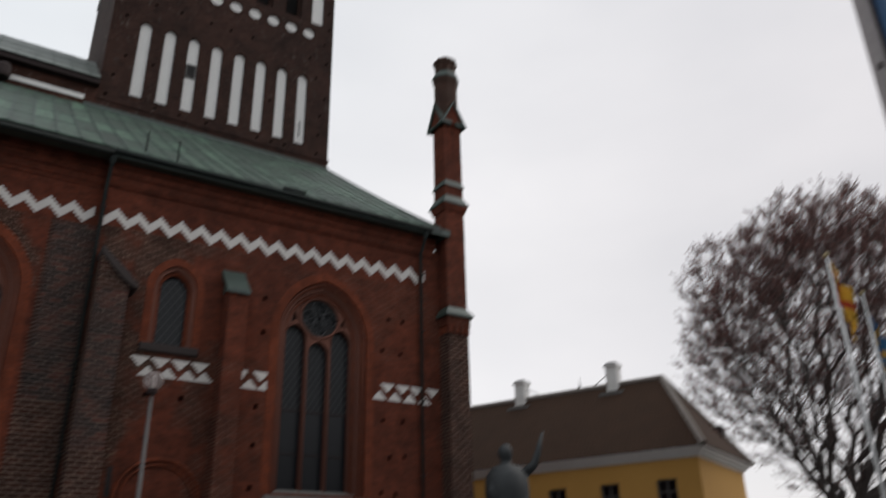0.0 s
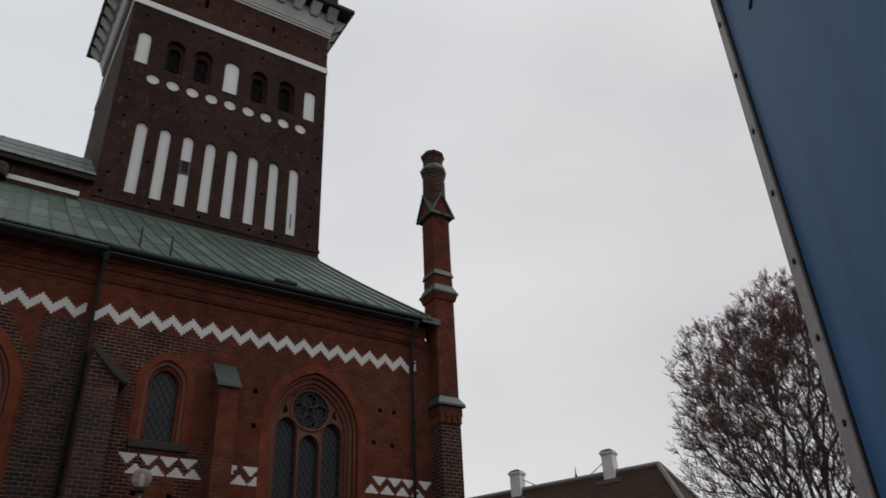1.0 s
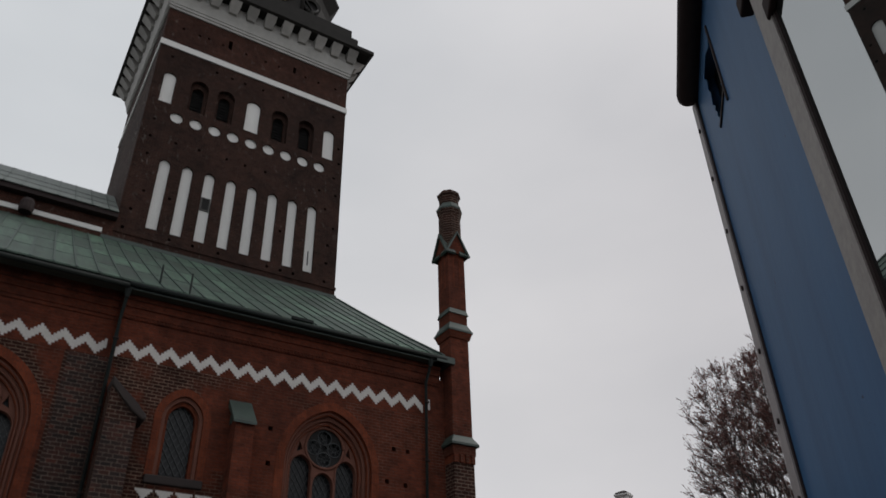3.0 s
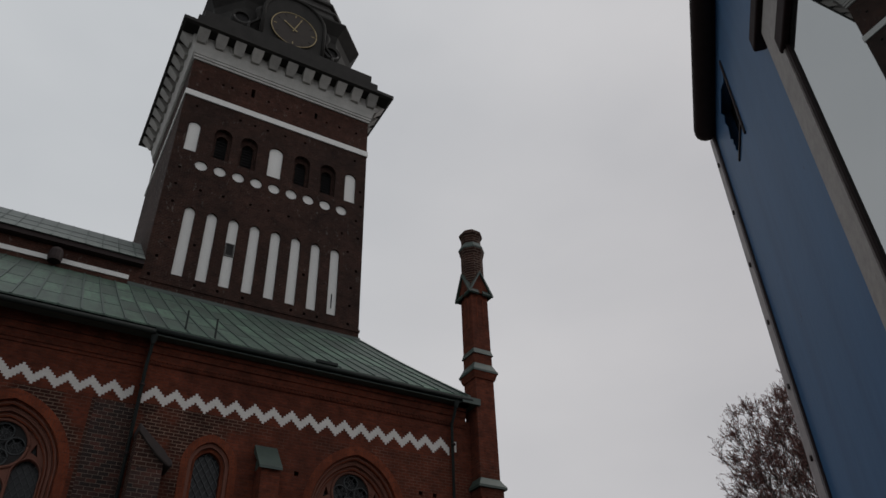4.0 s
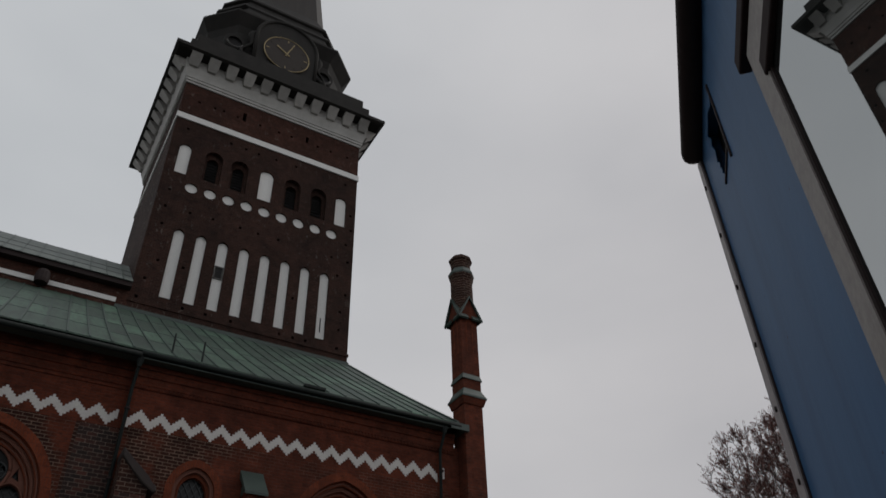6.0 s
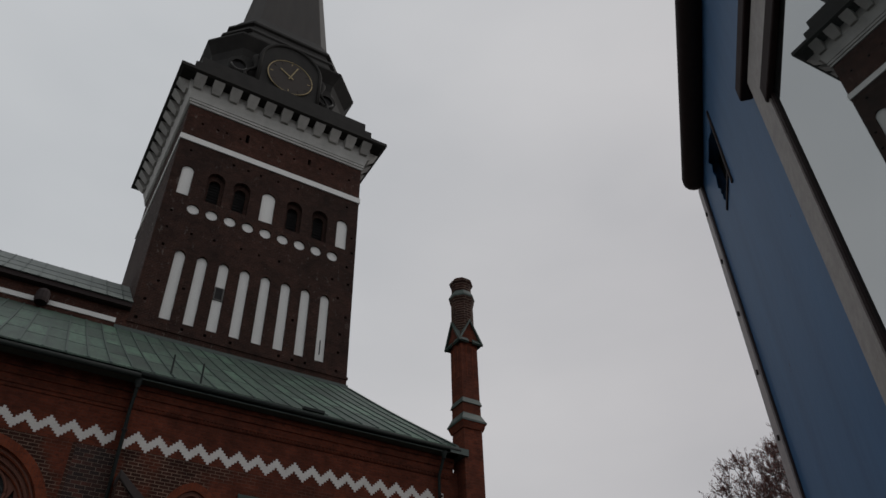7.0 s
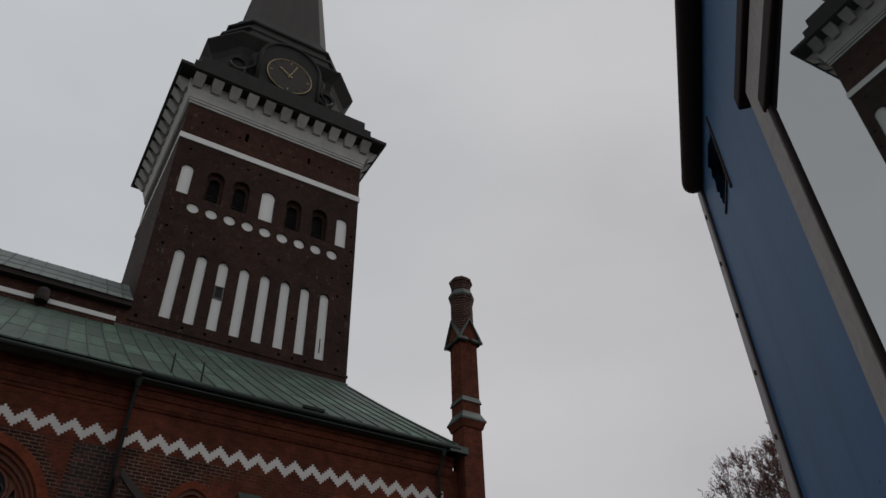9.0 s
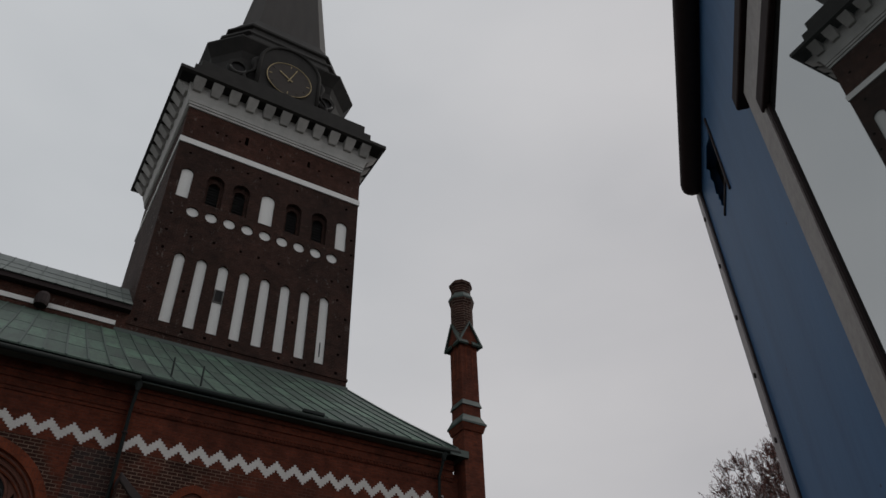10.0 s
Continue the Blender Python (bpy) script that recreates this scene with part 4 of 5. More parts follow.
for ox in (5.72, 12.06):
    bm = pierced(ring(ox, 44.2, 0.72, 20), [ring(ox, 44.2, 0.47, 20)], CY - 5.1, CY - 4.8)
    oculus = part("oculus", bm, LEAD, tower, "round window in the black lantern")
    part("dark_pane", boxes((ox - 0.5, ox + 0.5, CY - 4.93, CY - 4.91, 43.7, 44.7)), DARK, oculus)
    # lower lip of the round window, its glint painted in pale stone
    bm = bmesh.new()
    ps = [(ox + 0.55 * math.cos(math.pi * (1.1 + 0.8 * k / 10)), CY - 5.1, 44.2 + 0.55 * math.sin(math.pi * (1.1 + 0.8 * k / 10))) for k in range(11)]
    tube(bm, ps, [0.07] * 11, 6)
    part("lip", bm, STONE, oculus, "lower lip with its pale glint put into the colour", smooth=True)
    part("apron", bevelled(boxes((ox - 0.85, ox + 0.85, CY - 5.05, CY - 4.85, 42.75, 43.25)), 0.04), LEAD, tower)
for sx in (-1, 1):
    bm = bmesh.new()
    ps = [(TC + sx * (2.15 + 0.75 * k / 12 + 0.18 * math.sin(k * 0.8)), CLY + 0.35, 45.6 - 2.7 * k / 12) for k in range(13)]
    tube(bm, ps, [0.16 + 0.08 * math.sin(k * 0.55) for k in range(13)], 7)
    part("volute", bm, LEAD, tower, smooth=True)
clock = thing("tower_clock", (TC, CLY, CLZ), "round dark tower clock with a gilded rim and pointers", "clock")
bm = bmesh.new()
prism(bm, ring(TC, CLZ, 1.57, 40), CLY, CLY + 0.14)
part("dial", bm, CLOCK, clock, "dark brown dial")
bm = bmesh.new()
tube(bm, [(x, CLY, z) for x, z in ring(TC, CLZ, 1.59, 40) + ring(TC, CLZ, 1.59, 40)[:1]], [0.038] * 41, 6)
part("rim", bm, GOLD, clock, "gilded rim", smooth=True)


def hand(angle, length, w):
    m = Matrix.Translation((TC, 0, CLZ)) @ Matrix.Rotation(radians(angle), 4, "Y")
    bm = bmesh.new()
    prism(bm, [(-w, -0.25), (w, -0.25), (w * 0.7, length * 0.8), (w * 1.6, length * 0.82), (0, length), (-w * 1.6, length * 0.82), (-w * 0.7, length * 0.8)], CLY - 0.06, CLY - 0.03, m)
    return bm


part("minute_hand", hand(20, 1.35, 0.04), GOLD, clock)
part("hour_hand", hand(-56, 0.95, 0.05), GOLD, clock)
for k in range(12):
    m = Matrix.Translation((TC, 0, CLZ)) @ Matrix.Rotation(radians(30 * k), 4, "Y")
    bm = bmesh.new()
    prism(bm, [(-0.03, 1.24), (0.03, 1.24), (0.03, 1.45), (-0.03, 1.45)], CLY - 0.02, CLY + 0.01, m)
    part("hour_mark", bm, CLOCK if k % 3 else GOLD, clock)

# ---- church: nave behind ----
nave = thing("nave", (-5, 36, 0), "brick nave wall with a white band under a grey copper roof", "church nave")
part("nave_wall", boxes((-14, TX0, T, T + 0.8, 13, 22.8)), BRICK_UPPER, nave)
part("white_band", boxes((-14, 2.9, T - 0.05, T, 22.0, 22.24)), PLASTER, nave, "white plastered band")
part("eaves_board", boxes((-14, TX0, T - 0.4, T + 0.2, 22.8, 23.05)), BLACK, nave)
bm = bmesh.new()
v = [bm.verts.new(p) for p in ((-14, T - 0.5, 23.05), (TX0, T - 0.5, 23.05), (TX0, T + 4.2, 27.0), (-14, T + 4.2, 27.0), (-14, T + 9, 23.05), (TX0, T + 9, 23.05))]
for idx in ((0, 1, 2, 3), (3, 2, 5, 4), (0, 3, 4), (1, 5, 2), (0, 4, 5, 1)):
    bm.faces.new([v[i] for i in idx])
part("nave_roof", bm, COPPER_DULL, nave, "dull grey-green copper roof")
ns = (27.0 - 23.05) / 4.7
for k in range(22):
    x = TX0 - 0.45 - 0.75 * k
    bm = bmesh.new()
    tube(bm, [(x, T - 0.5, 23.07), (x, T + 4.2, 27.02)], [0.025, 0.025], 4)
    part("seam", bm, COPPER_EDGE, nave)
for s in (1.2, 2.6):
    part("lap", boxes((-14, TX0, T - 0.5 + s, T - 0.48 + s, 23.05 + ns * s, 23.08 + ns * s)), COPPER_EDGE, nave)
bm = bmesh.new()
lathe(bm, -0.35, T - 0.35, [(0.28, 21.8), (0.31, 21.95), (0.31, 22.3), (0.24, 22.45), (0.05, 22.52)], 12)
part("roof_vent", bm, BLACK, nave, "dark round ventilator")

# ---- the blue stall beside the camera ----
SM = Matrix(((0.717, -0.697, 0, 2.34), (0.697, 0.717, 0, -0.10), (0, 0, 1, 0), (0, 0, 0, 1)))  # along its side, outwards, up
stall = thing("market_stall", (0.9, -1.5, 0), "blue panelled market stall with a large window and dark roof edge", "stall")


def local(bm):
    bmesh.ops.transform(bm, matrix=SM, verts=bm.verts)
    return bm


def slab(outline, holes_, n0, n1):
    """A pierced slab in the stall's side: (along, up) outlines, from n0 to n1 outwards."""
    bm = pierced(outline, holes_, n0, n1)
    return local(bm)


GL = rect(-3.7, -1.06, 1.0, 2.68)
VENT = [(-0.445, 3.05), (-0.30, 3.045), (-0.265, 3.085), (-0.275, 3.1), (-0.255, 3.115), (-0.27, 3.128), (-0.24, 3.155), (-0.262, 3.19), (-0.238, 3.228), (-0.262, 3.242), (-0.225, 3.288), (-0.336, 3.288), (-0.40, 3.256), (-0.446, 3.283)]  # a torn opening
TORN = rect(-0.475, -0.2, 3.02, 3.31)
part("side_panel", slab(rect(-4.4, 0.0, 0.0, 3.42), [GL, TORN], 0.0, -0.04), BLUE, stall, "blue painted side panel with faint streaks")
part("end_panel", boxes((-0.04, 0.0, -2.2, -0.04, 0.0, 3.42), m=SM), BLUE, stall)
part("end_panel", boxes((-4.4, -4.36, -2.2, -0.04, 0.0, 3.42), m=SM), BLUE, stall)
part("back_panel", boxes((-4.4, 0.0, -2.24, -2.2, 0.0, 3.42), m=SM), BLUE, stall)
part("stall_floor", boxes((-4.36, -0.04, -2.2, -0.04, 0.0, 0.1), m=SM), DARK, stall)
part("stall_lining", boxes((-4.3, -0.06, -0.6, -0.55, 0.1, 3.4), m=SM), DARK, stall)
part("stall_roof", boxes((-4.42, 0.02, -2.26, -0.01, 3.42, 3.5), m=SM), BLACK, stall, "dark flat roof")
bm = bmesh.new()
tube(bm, [(-4.45, 0.027, 3.396), (-0.05, 0.027, 3.396), (-0.02, 0.027, 3.396), (-0.004, 0.027, 3.396)], [0.042, 0.042, 0.037, 0.018], 14)
part("gutter", local(bm), BLACK, stall, "rounded dark brown gutter", smooth=True)
bm = bmesh.new()
v = [bm.verts.new(p) for p in ((-0.03, 0.012, 0.0), (0.14, 0.012, 0.0), (0.03, 0.012, 3.39), (-0.03, 0.012, 3.39), (-0.03, 0.0, 0.0), (0.14, 0.0, 0.0), (0.03, 0.0, 3.39), (-0.03, 0.0, 3.39))]
for idx in ((0, 1, 2, 3), (4, 7, 6, 5), (0, 4, 5, 1), (1, 5, 6, 2), (2, 6, 7, 3), (0, 3, 7, 4)):
    bm.faces.new([v[i] for i in idx])
trim = part("corner_trim", local(bm), ALU, stall, "dull grey aluminium corner trim")
for k in range(14):
    bm = bmesh.new()
    prism(bm, ring(0.0, 3.253 - 0.2145 * k, 0.0085, 10), 0.01, 0.017)
    part("screw", local(bm), BLACK, trim, "dark screw head")
bm = bmesh.new()
tube(bm, [(-0.032, 0.003, 0), (-0.032, 0.003, 3.39)], [0.005, 0.005], 6)
part("sealant", local(bm), BLACK, stall)
# broken ventilation grille
vent = part("vent_grille", bevelled(boxes((-0.457, -0.446, -0.01, 0.006, 2.985, 3.295), m=SM), 0.002), BLACK, stall, "dark edge of a broken ventilation grille")
part("torn_sheet", slab(TORN, [VENT], 0.0, -0.003), BLUE, vent, "torn blue sheet metal")
part("vent_frame", bevelled(boxes((-0.457, -0.27, -0.01, 0.005, 3.032, 3.043), m=SM), 0.002), BLACK, vent)
# black sheet painted for the shade behind the torn metal
part("vent_shade_sheet", boxes((-0.476, -0.199, -0.06, -0.041, 3.019, 3.311), m=SM), UNLIT_BLACK, vent)
for z, reach in ((3.225, 0.03), (3.19, 0.05), (3.155, 0.035), (3.115, 0.055), (3.08, 0.03)):
    bm = bmesh.new()
    prism(bm, [(-0.446, z - 0.012), (-0.446 + reach, z - 0.016), (-0.446 + reach * 0.4, z), (-0.446, z + 0.01)], -0.012, -0.006)
    part("vent_slat", local(bm), BLUE, vent, "snapped blue slat")
# window
frame_ = part("window_frame", slab(rect(-3.9, -0.965, 0.8, 2.82), [rect(-3.72, -1.069, 1.0, 2.69)], 0.022, 0.0), GREYTRIM, stall, "broad grey painted window frame")
part("frame_bead", slab(rect(-3.735, -1.056, 0.985, 2.705), [rect(-3.7, -1.074, 1.02, 2.688)], 0.03, 0.022), GREYTRIM, stall)
part("window_seal", slab(rect(-3.72, -1.069, 1.0, 2.69), [rect(-3.68, -1.087, 1.02, 2.68)], 0.027, -0.03), BLACK, stall, "black rubber window seal")
# the pane sits a touch askew in its frame
TILT = Matrix.Translation((-1.087, 0.012, 2.68)) @ Matrix.Rotation(radians(-0.7), 4, "Z")
part("window_pane", boxes((-2.58, 0.008, 0.0, 0.01, -1.67, 0.0), m=SM @ TILT), STALL_GLASS, stall, "large pane mirroring the sky and tower")
part("drip_rail", bevelled(boxes((-3.95, -0.893, 0.0, 0.032, 2.836, 2.886), m=SM), 0.006), TRIM_BROWN, stall, "dark drip rail over the window")
part("head_bar", bevelled(boxes((-3.75, -1.06, 0.022, 0.036, 2.64, 2.69), m=SM), 0.005), TRIM_BROWN, stall)
part("door_post", boxes((-4.1, -4.0, 0.0, 0.03, 0.1, 2.86), m=SM), GREYTRIM, stall)

# ---- the ochre house across the square ----
HM = Matrix(((0.919, -0.395, 0, 30.72), (0.395, 0.919, 0, 23.56), (0, 0, 1, 0), (0, 0, 0, 1)))  # depth, length, up from the near eaves corner
HD, HL, HE, HR = 8.9, 34.0, 7.5, 12.0
house = thing("house", HM @ Vector((HD / 2, HL / 2, 0)), "long ochre rendered house with a brown hipped tile roof", "house")


def onto(bm):
    bmesh.ops.transform(bm, matrix=HM, verts=bm.verts)
    return bm


wins = [2.15 + 2.9 * k for k in range(10)]
bm = pierced(rect(0.45, HL - 0.45, 0, HE - 0.45), [rect(a - 0.5, a + 0.5, z, z + 1.6) for a in wins for z in (1.4, 4.55)], 0, 0.4)
bmesh.ops.transform(bm, matrix=Matrix(((0, 1, 0, 0.45), (1, 0, 0, 0), (0, 0, 1, 0), (0, 0, 0, 1))), verts=bm.verts)
part("house_wall", onto(bm), YELLOW, house, "ochre rendered wall")
part("house_wall", boxes((0.85, HD - 0.45, 0.45, 0.85, 0, HE - 0.45), m=HM), YELLOW, house)
part("house_wall", boxes((0.85, HD - 0.45, HL - 0.85, HL - 0.45, 0, HE - 0.45), m=HM), YELLOW, house)
part("house_wall", boxes((HD - 0.85, HD - 0.45, 0.85, HL - 0.85, 0, HE - 0.45), m=HM), YELLOW, house)
part("house_inside", boxes((1.6, HD - 0.9, 0.9, HL - 0.9, 0, HE - 0.5), m=HM), DARK, house)
for z0, z1, o in ((7.05, 7.2, 0.38), (7.2, 7.38, 0.2), (7.38, 7.5, 0.04)):
    part("eaves_cornice", boxes((o, HD - o, o, HL - o, z0, z1), m=HM), WHITE, house, "white moulded eaves cornice")
for a in wins:
    for z in (1.4, 4.55):
        w = part("window", onto(boxes((0.6, 0.66, a - 0.5, a + 0.5, z, z + 0.07), (0.6, 0.66, a - 0.5, a + 0.5, z + 1.53, z + 1.6), (0.6, 0.66, a - 0.5, a - 0.43, z + 0.07, z + 1.53), (0.6, 0.66, a + 0.43, a + 0.5, z + 0.07, z + 1.53), (0.6, 0.65, a - 0.03, a + 0.03, z + 0.07, z + 1.53), (0.6, 0.645, a - 0.43, a + 0.43, z + 1.0, z + 1.05))), STONE, house, "dark casement window")
        part("pane", onto(boxes((0.67, 0.69, a - 0.5, a + 0.5, z, z + 1.6))), PANE, w)
bm = bmesh.new()
HI = 2.95
v = [bm.verts.new(p) for p in ((-0.05, -0.05, HE), (HD + 0.05, -0.05, HE), (HD + 0.05, HL, HE), (-0.05, HL, HE), (HD / 2, HI, HR), (HD / 2, HL - HI, HR))]
for idx in ((0, 1, 4), (1, 2, 5, 4), (2, 3, 5), (3, 0, 4, 5), (0, 3, 2, 1)):
    bm.faces.new([v[i] for i in idx])
part("tile_roof", onto(bm), TILES, house, "brown pantile hipped roof")
bm = bmesh.new()
for a, b in (((-0.05, -0.05, HE + 0.03), (HD / 2, HI, HR + 0.05)), ((HD + 0.05, -0.05, HE + 0.03), (HD / 2, HI, HR + 0.05)), ((HD / 2, HI, HR + 0.05), (HD / 2, HL - HI, HR + 0.05))):
    tube(bm, [a, b], [0.16, 0.16], 6)
part("ridge_tiles", onto(bm), mottled("grey_mortared_ridge", (0.17, 0.15, 0.135), (0.24, 0.21, 0.19), 3.0, 0.9), house, "grey mortared hip and ridge tiles")
for a, h in ((5.75, 1.2), (11.75, 1.1)):
    ch = thing("chimney", HM @ Vector((HD / 2, a, HR)), "white rendered chimney with a flared cap on the ridge", "chimney", "chimneys on the ridge")
    bm = bmesh.new()
    c = HM @ Vector((HD / 2, a, 0))
    lathe(bm, c.x, c.y, [(0.47, HR - 0.9), (0.47, HR + h - 0.2), (0.58, HR + h - 0.1), (0.58, HR + h)], 4, math.pi / 4 + math.atan2(0.395, 0.919))
    part("shaft", bm, WHITE, ch)
    bm = bmesh.new()
    lathe(bm, c.x, c.y, [(0.5, HR + h), (0.48, HR + h + 0.08), (0.15, HR + h + 0.2)], 4, math.pi / 4 + math.atan2(0.395, 0.919))
    part("cap", bm, BLACK, ch)
    bm = bmesh.new()
    q = HM @ Vector((HD / 2, a + 1.5 * (1 if h > 1.15 else -1), HR))
    tube(bm, [c + Vector((0, 0, HR + h - 0.25)), q], [0.025, 0.025], 4)
    part("ladder_rail", bm, BLACK, ch)
    part("lead_collar", onto(boxes((HD / 2 - 0.7, HD / 2 + 0.7, a - 0.7, a + 0.7, HR - 0.65, HR - 0.45))), STONE, ch)
hf = 0.62
hp = (HD / 2 + HD / 2 * hf, HI * (1 - hf), HR - (HR - HE) * hf)
part("roof_hatch", onto(bevelled(boxes((hp[0] - 0.35, hp[0] + 0.35, hp[1] - 0.35, hp[1] + 0.35, hp[2] - 0.4, hp[2] + 0.3)), 0.08)), BLACK, house, "small dark hatch on the hip")
bm = bmesh.new()
c = HM @ Vector((HD / 2, 7.9, 0))
lathe(bm, c.x, c.y, [(0.09, HR), (0.07, HR + 0.3), (0.03, HR + 0.4), (0.01, HR + 0.8)], 8)
part("ridge_finial", bm, BLACK, house)

# ---- tree ----
tree = thing("tree", (29.9, 16.7, 0), "large beech with bare spreading limbs and withered red-brown leaves", "tree")
trng = np.random.default_rng(11)


def grow_tree(base, centre, radii, n):
    """Links random points of the crown to a growing frame of limbs; gives nodes, parents and thickness."""
    nodes = [Vector((0, 0, 0.0)), Vector((0.05, 0, 1.2)), Vector((0.0, 0.1, 2.4)), Vector((0.05, 0.05, 3.4))]
    parents = [-1, 0, 1, 2]
    pts = []
    while len(pts) < n:
        p = trng.uniform(-1, 1, 3)
        r = (np.abs(p) ** 2.4).sum() ** (1 / 2.4)
        if r > 1 or r < trng.uniform(0, 0.6):
            continue
        lump = 1.0 + 0.13 * noise.noise(Vector(p) * 2.3)
        q = np.array(centre) + p * np.array(radii) * lump
        lift = 1.2 if 0.82 * q[0] - 0.57 * q[1] < 0.5 else 0.45
        if q[2] < 3.1 + lift * np.hypot(q[0], q[1]) * trng.uniform(0.75, 1.05):
            continue
        pts.append(q)
    pts = np.array(pts)
    root = np.array((0, 0, 3.0))
    pts = pts[np.argsort(np.linalg.norm(pts - root, axis=1))]
    arr = np.zeros((4 + 8 * n, 3))
    dist = np.zeros(4 + 8 * n)
    for i, v in enumerate(nodes):
        arr[i] = v
        dist[i] = 0
    count = 4
    par = list(parents)
    for q in pts:
        near = np.linalg.norm(arr[2:count] - q, axis=1)
        best = 2 + int(np.argmin(near + 0.6 * dist[2:count]))
        a = arr[best]
        length = np.linalg.norm(q - a)
        steps = max(1, min(6, int(length / 0.55)))
        last = best
        side = trng.normal(0, 0.035 * length, 3)
        for s in range(1, steps + 1):
            f = s / steps
            p = a + (q - a) * f + side * math.sin(math.pi * f) + np.array((0, 0, -0.05 * length * math.sin(math.pi * f)))
            arr[count] = p
            dist[count] = dist[last] + np.linalg.norm(p - arr[last])
            par.append(last)
            last = count
            count += 1
    arr = arr[:count]
    load = np.zeros(count)
    kids = np.zeros(count, int)
    for i in range(count - 1, 0, -1):
        if kids[i] == 0:
            load[i] = 1.0
        load[par[i]] += load[i]
        kids[par[i]] += 1
    return arr + np.array(base), par, load, kids


def tubes_mesh(name, segs, n=5):
    """Many tapered bars as one mesh: rows of (a, b, ra, rb)."""
    verts, faces = [], []
    for a, b, ra, rb in segs:
        d = b - a
        ln = np.linalg.norm(d)
        if ln < 1e-5:
            continue
        d = d / ln
        u = np.cross(d, (0.31, 0.87, 0.38))
        u /= np.linalg.norm(u)
        w = np.cross(d, u)
        s = len(verts)
        for p, r in ((a, ra), (b, rb)):
            for k in range(n):
                t = 2 * math.pi * k / n
                verts.append(p + r * (math.cos(t) * u + math.sin(t) * w))
        faces += [(s + k, s + (k + 1) % n, s + n + (k + 1) % n, s + n + k) for k in range(n)]
    me = bpy.data.meshes.new(name)
    me.from_pydata([tuple(v) for v in verts], [], faces)
    return me


arr, par, load, kids = grow_tree((29.9, 16.7, 0), (0.7, -0.6, 10.1), (5.55, 5.55, 6.1), 3500)
rad = 0.0112 * load ** 0.47
rad[:4] = (0.5, 0.44, 0.4, 0.37)
thick, thin = [], []
for i in range(1, len(arr)):
    (thick if load[i] > 14 else thin).append((arr[par[i]], arr[i], min(rad[par[i]], rad[i] * 1.7) if i > 4 else rad[par[i]], rad[i]))
me = tubes_mesh("trunk", thick, 7)
me.materials.append(BARK)
ob = new("trunk", me)
ob.parent, ob.matrix_parent_inverse = tree, Matrix.Translation((-29.9, -16.7, 0))
me = tubes_mesh("branchwork", thin, 4)
me.materials.append(BARK)
ob = new("branchwork", me)
ob.parent, ob.matrix_parent_inverse = tree, Matrix.Translation((-29.9, -16.7, 0))
ob["kind"] = "stuff"
tips = [i for i in range(4, len(arr)) if kids[i] == 0 or load[i] <= 2]
core = np.array((29.9, 16.7, 5.0))
twigs, lv, lf = [], [], []
for i in tips:
    out = arr[i] - core
    out /= np.linalg.norm(out)
    for _ in range(6):
        d = out + trng.normal(0, 0.45, 3) + np.array((0, 0, 0.05))
        d /= np.linalg.norm(d)
        b = arr[i] + d * trng.uniform(0.3, 0.8)
        twigs.append((arr[i], b, 0.009, 0.0045))
        for _ in range(3 + int(np.clip((arr[i][2] - 6.5) * 1.3, 0, 9))):
            c = arr[i] + (b - arr[i]) * trng.uniform(0.3, 1.05) + trng.normal(0, 0.05, 3)
            a1 = d + trng.normal(0, 0.33, 3)
            a1 /= np.linalg.norm(a1)
            a2 = np.cross(a1, trng.normal(0, 1, 3))
            a2 /= np.linalg.norm(a2)
            ln, wd = trng.uniform(0.05, 0.1), trng.uniform(0.009, 0.017)
            s = len(lv)
            lv += [tuple(c - a1 * ln), tuple(c + a2 * wd), tuple(c + a1 * ln), tuple(c - a2 * wd)]
            lf.append((s, s + 1, s + 2, s + 3))
me = tubes_mesh("twigwork", twigs, 3)
me.materials.append(BARK)
ob = new("twigwork", me)
ob.parent, ob.matrix_parent_inverse = tree, Matrix.Translation((-29.9, -16.7, 0))
ob["kind"] = "stuff"
me = bpy.data.meshes.new("foliage")
me.from_pydata(lv, [], lf)
me.materials.append(LEAF)
ob = new("foliage", me)
ob.parent, ob.matrix_parent_inverse = tree, Matrix.Translation((-29.9, -16.7, 0))
ob["kind"], ob["label"] = "stuff", "withered red-brown leaves"


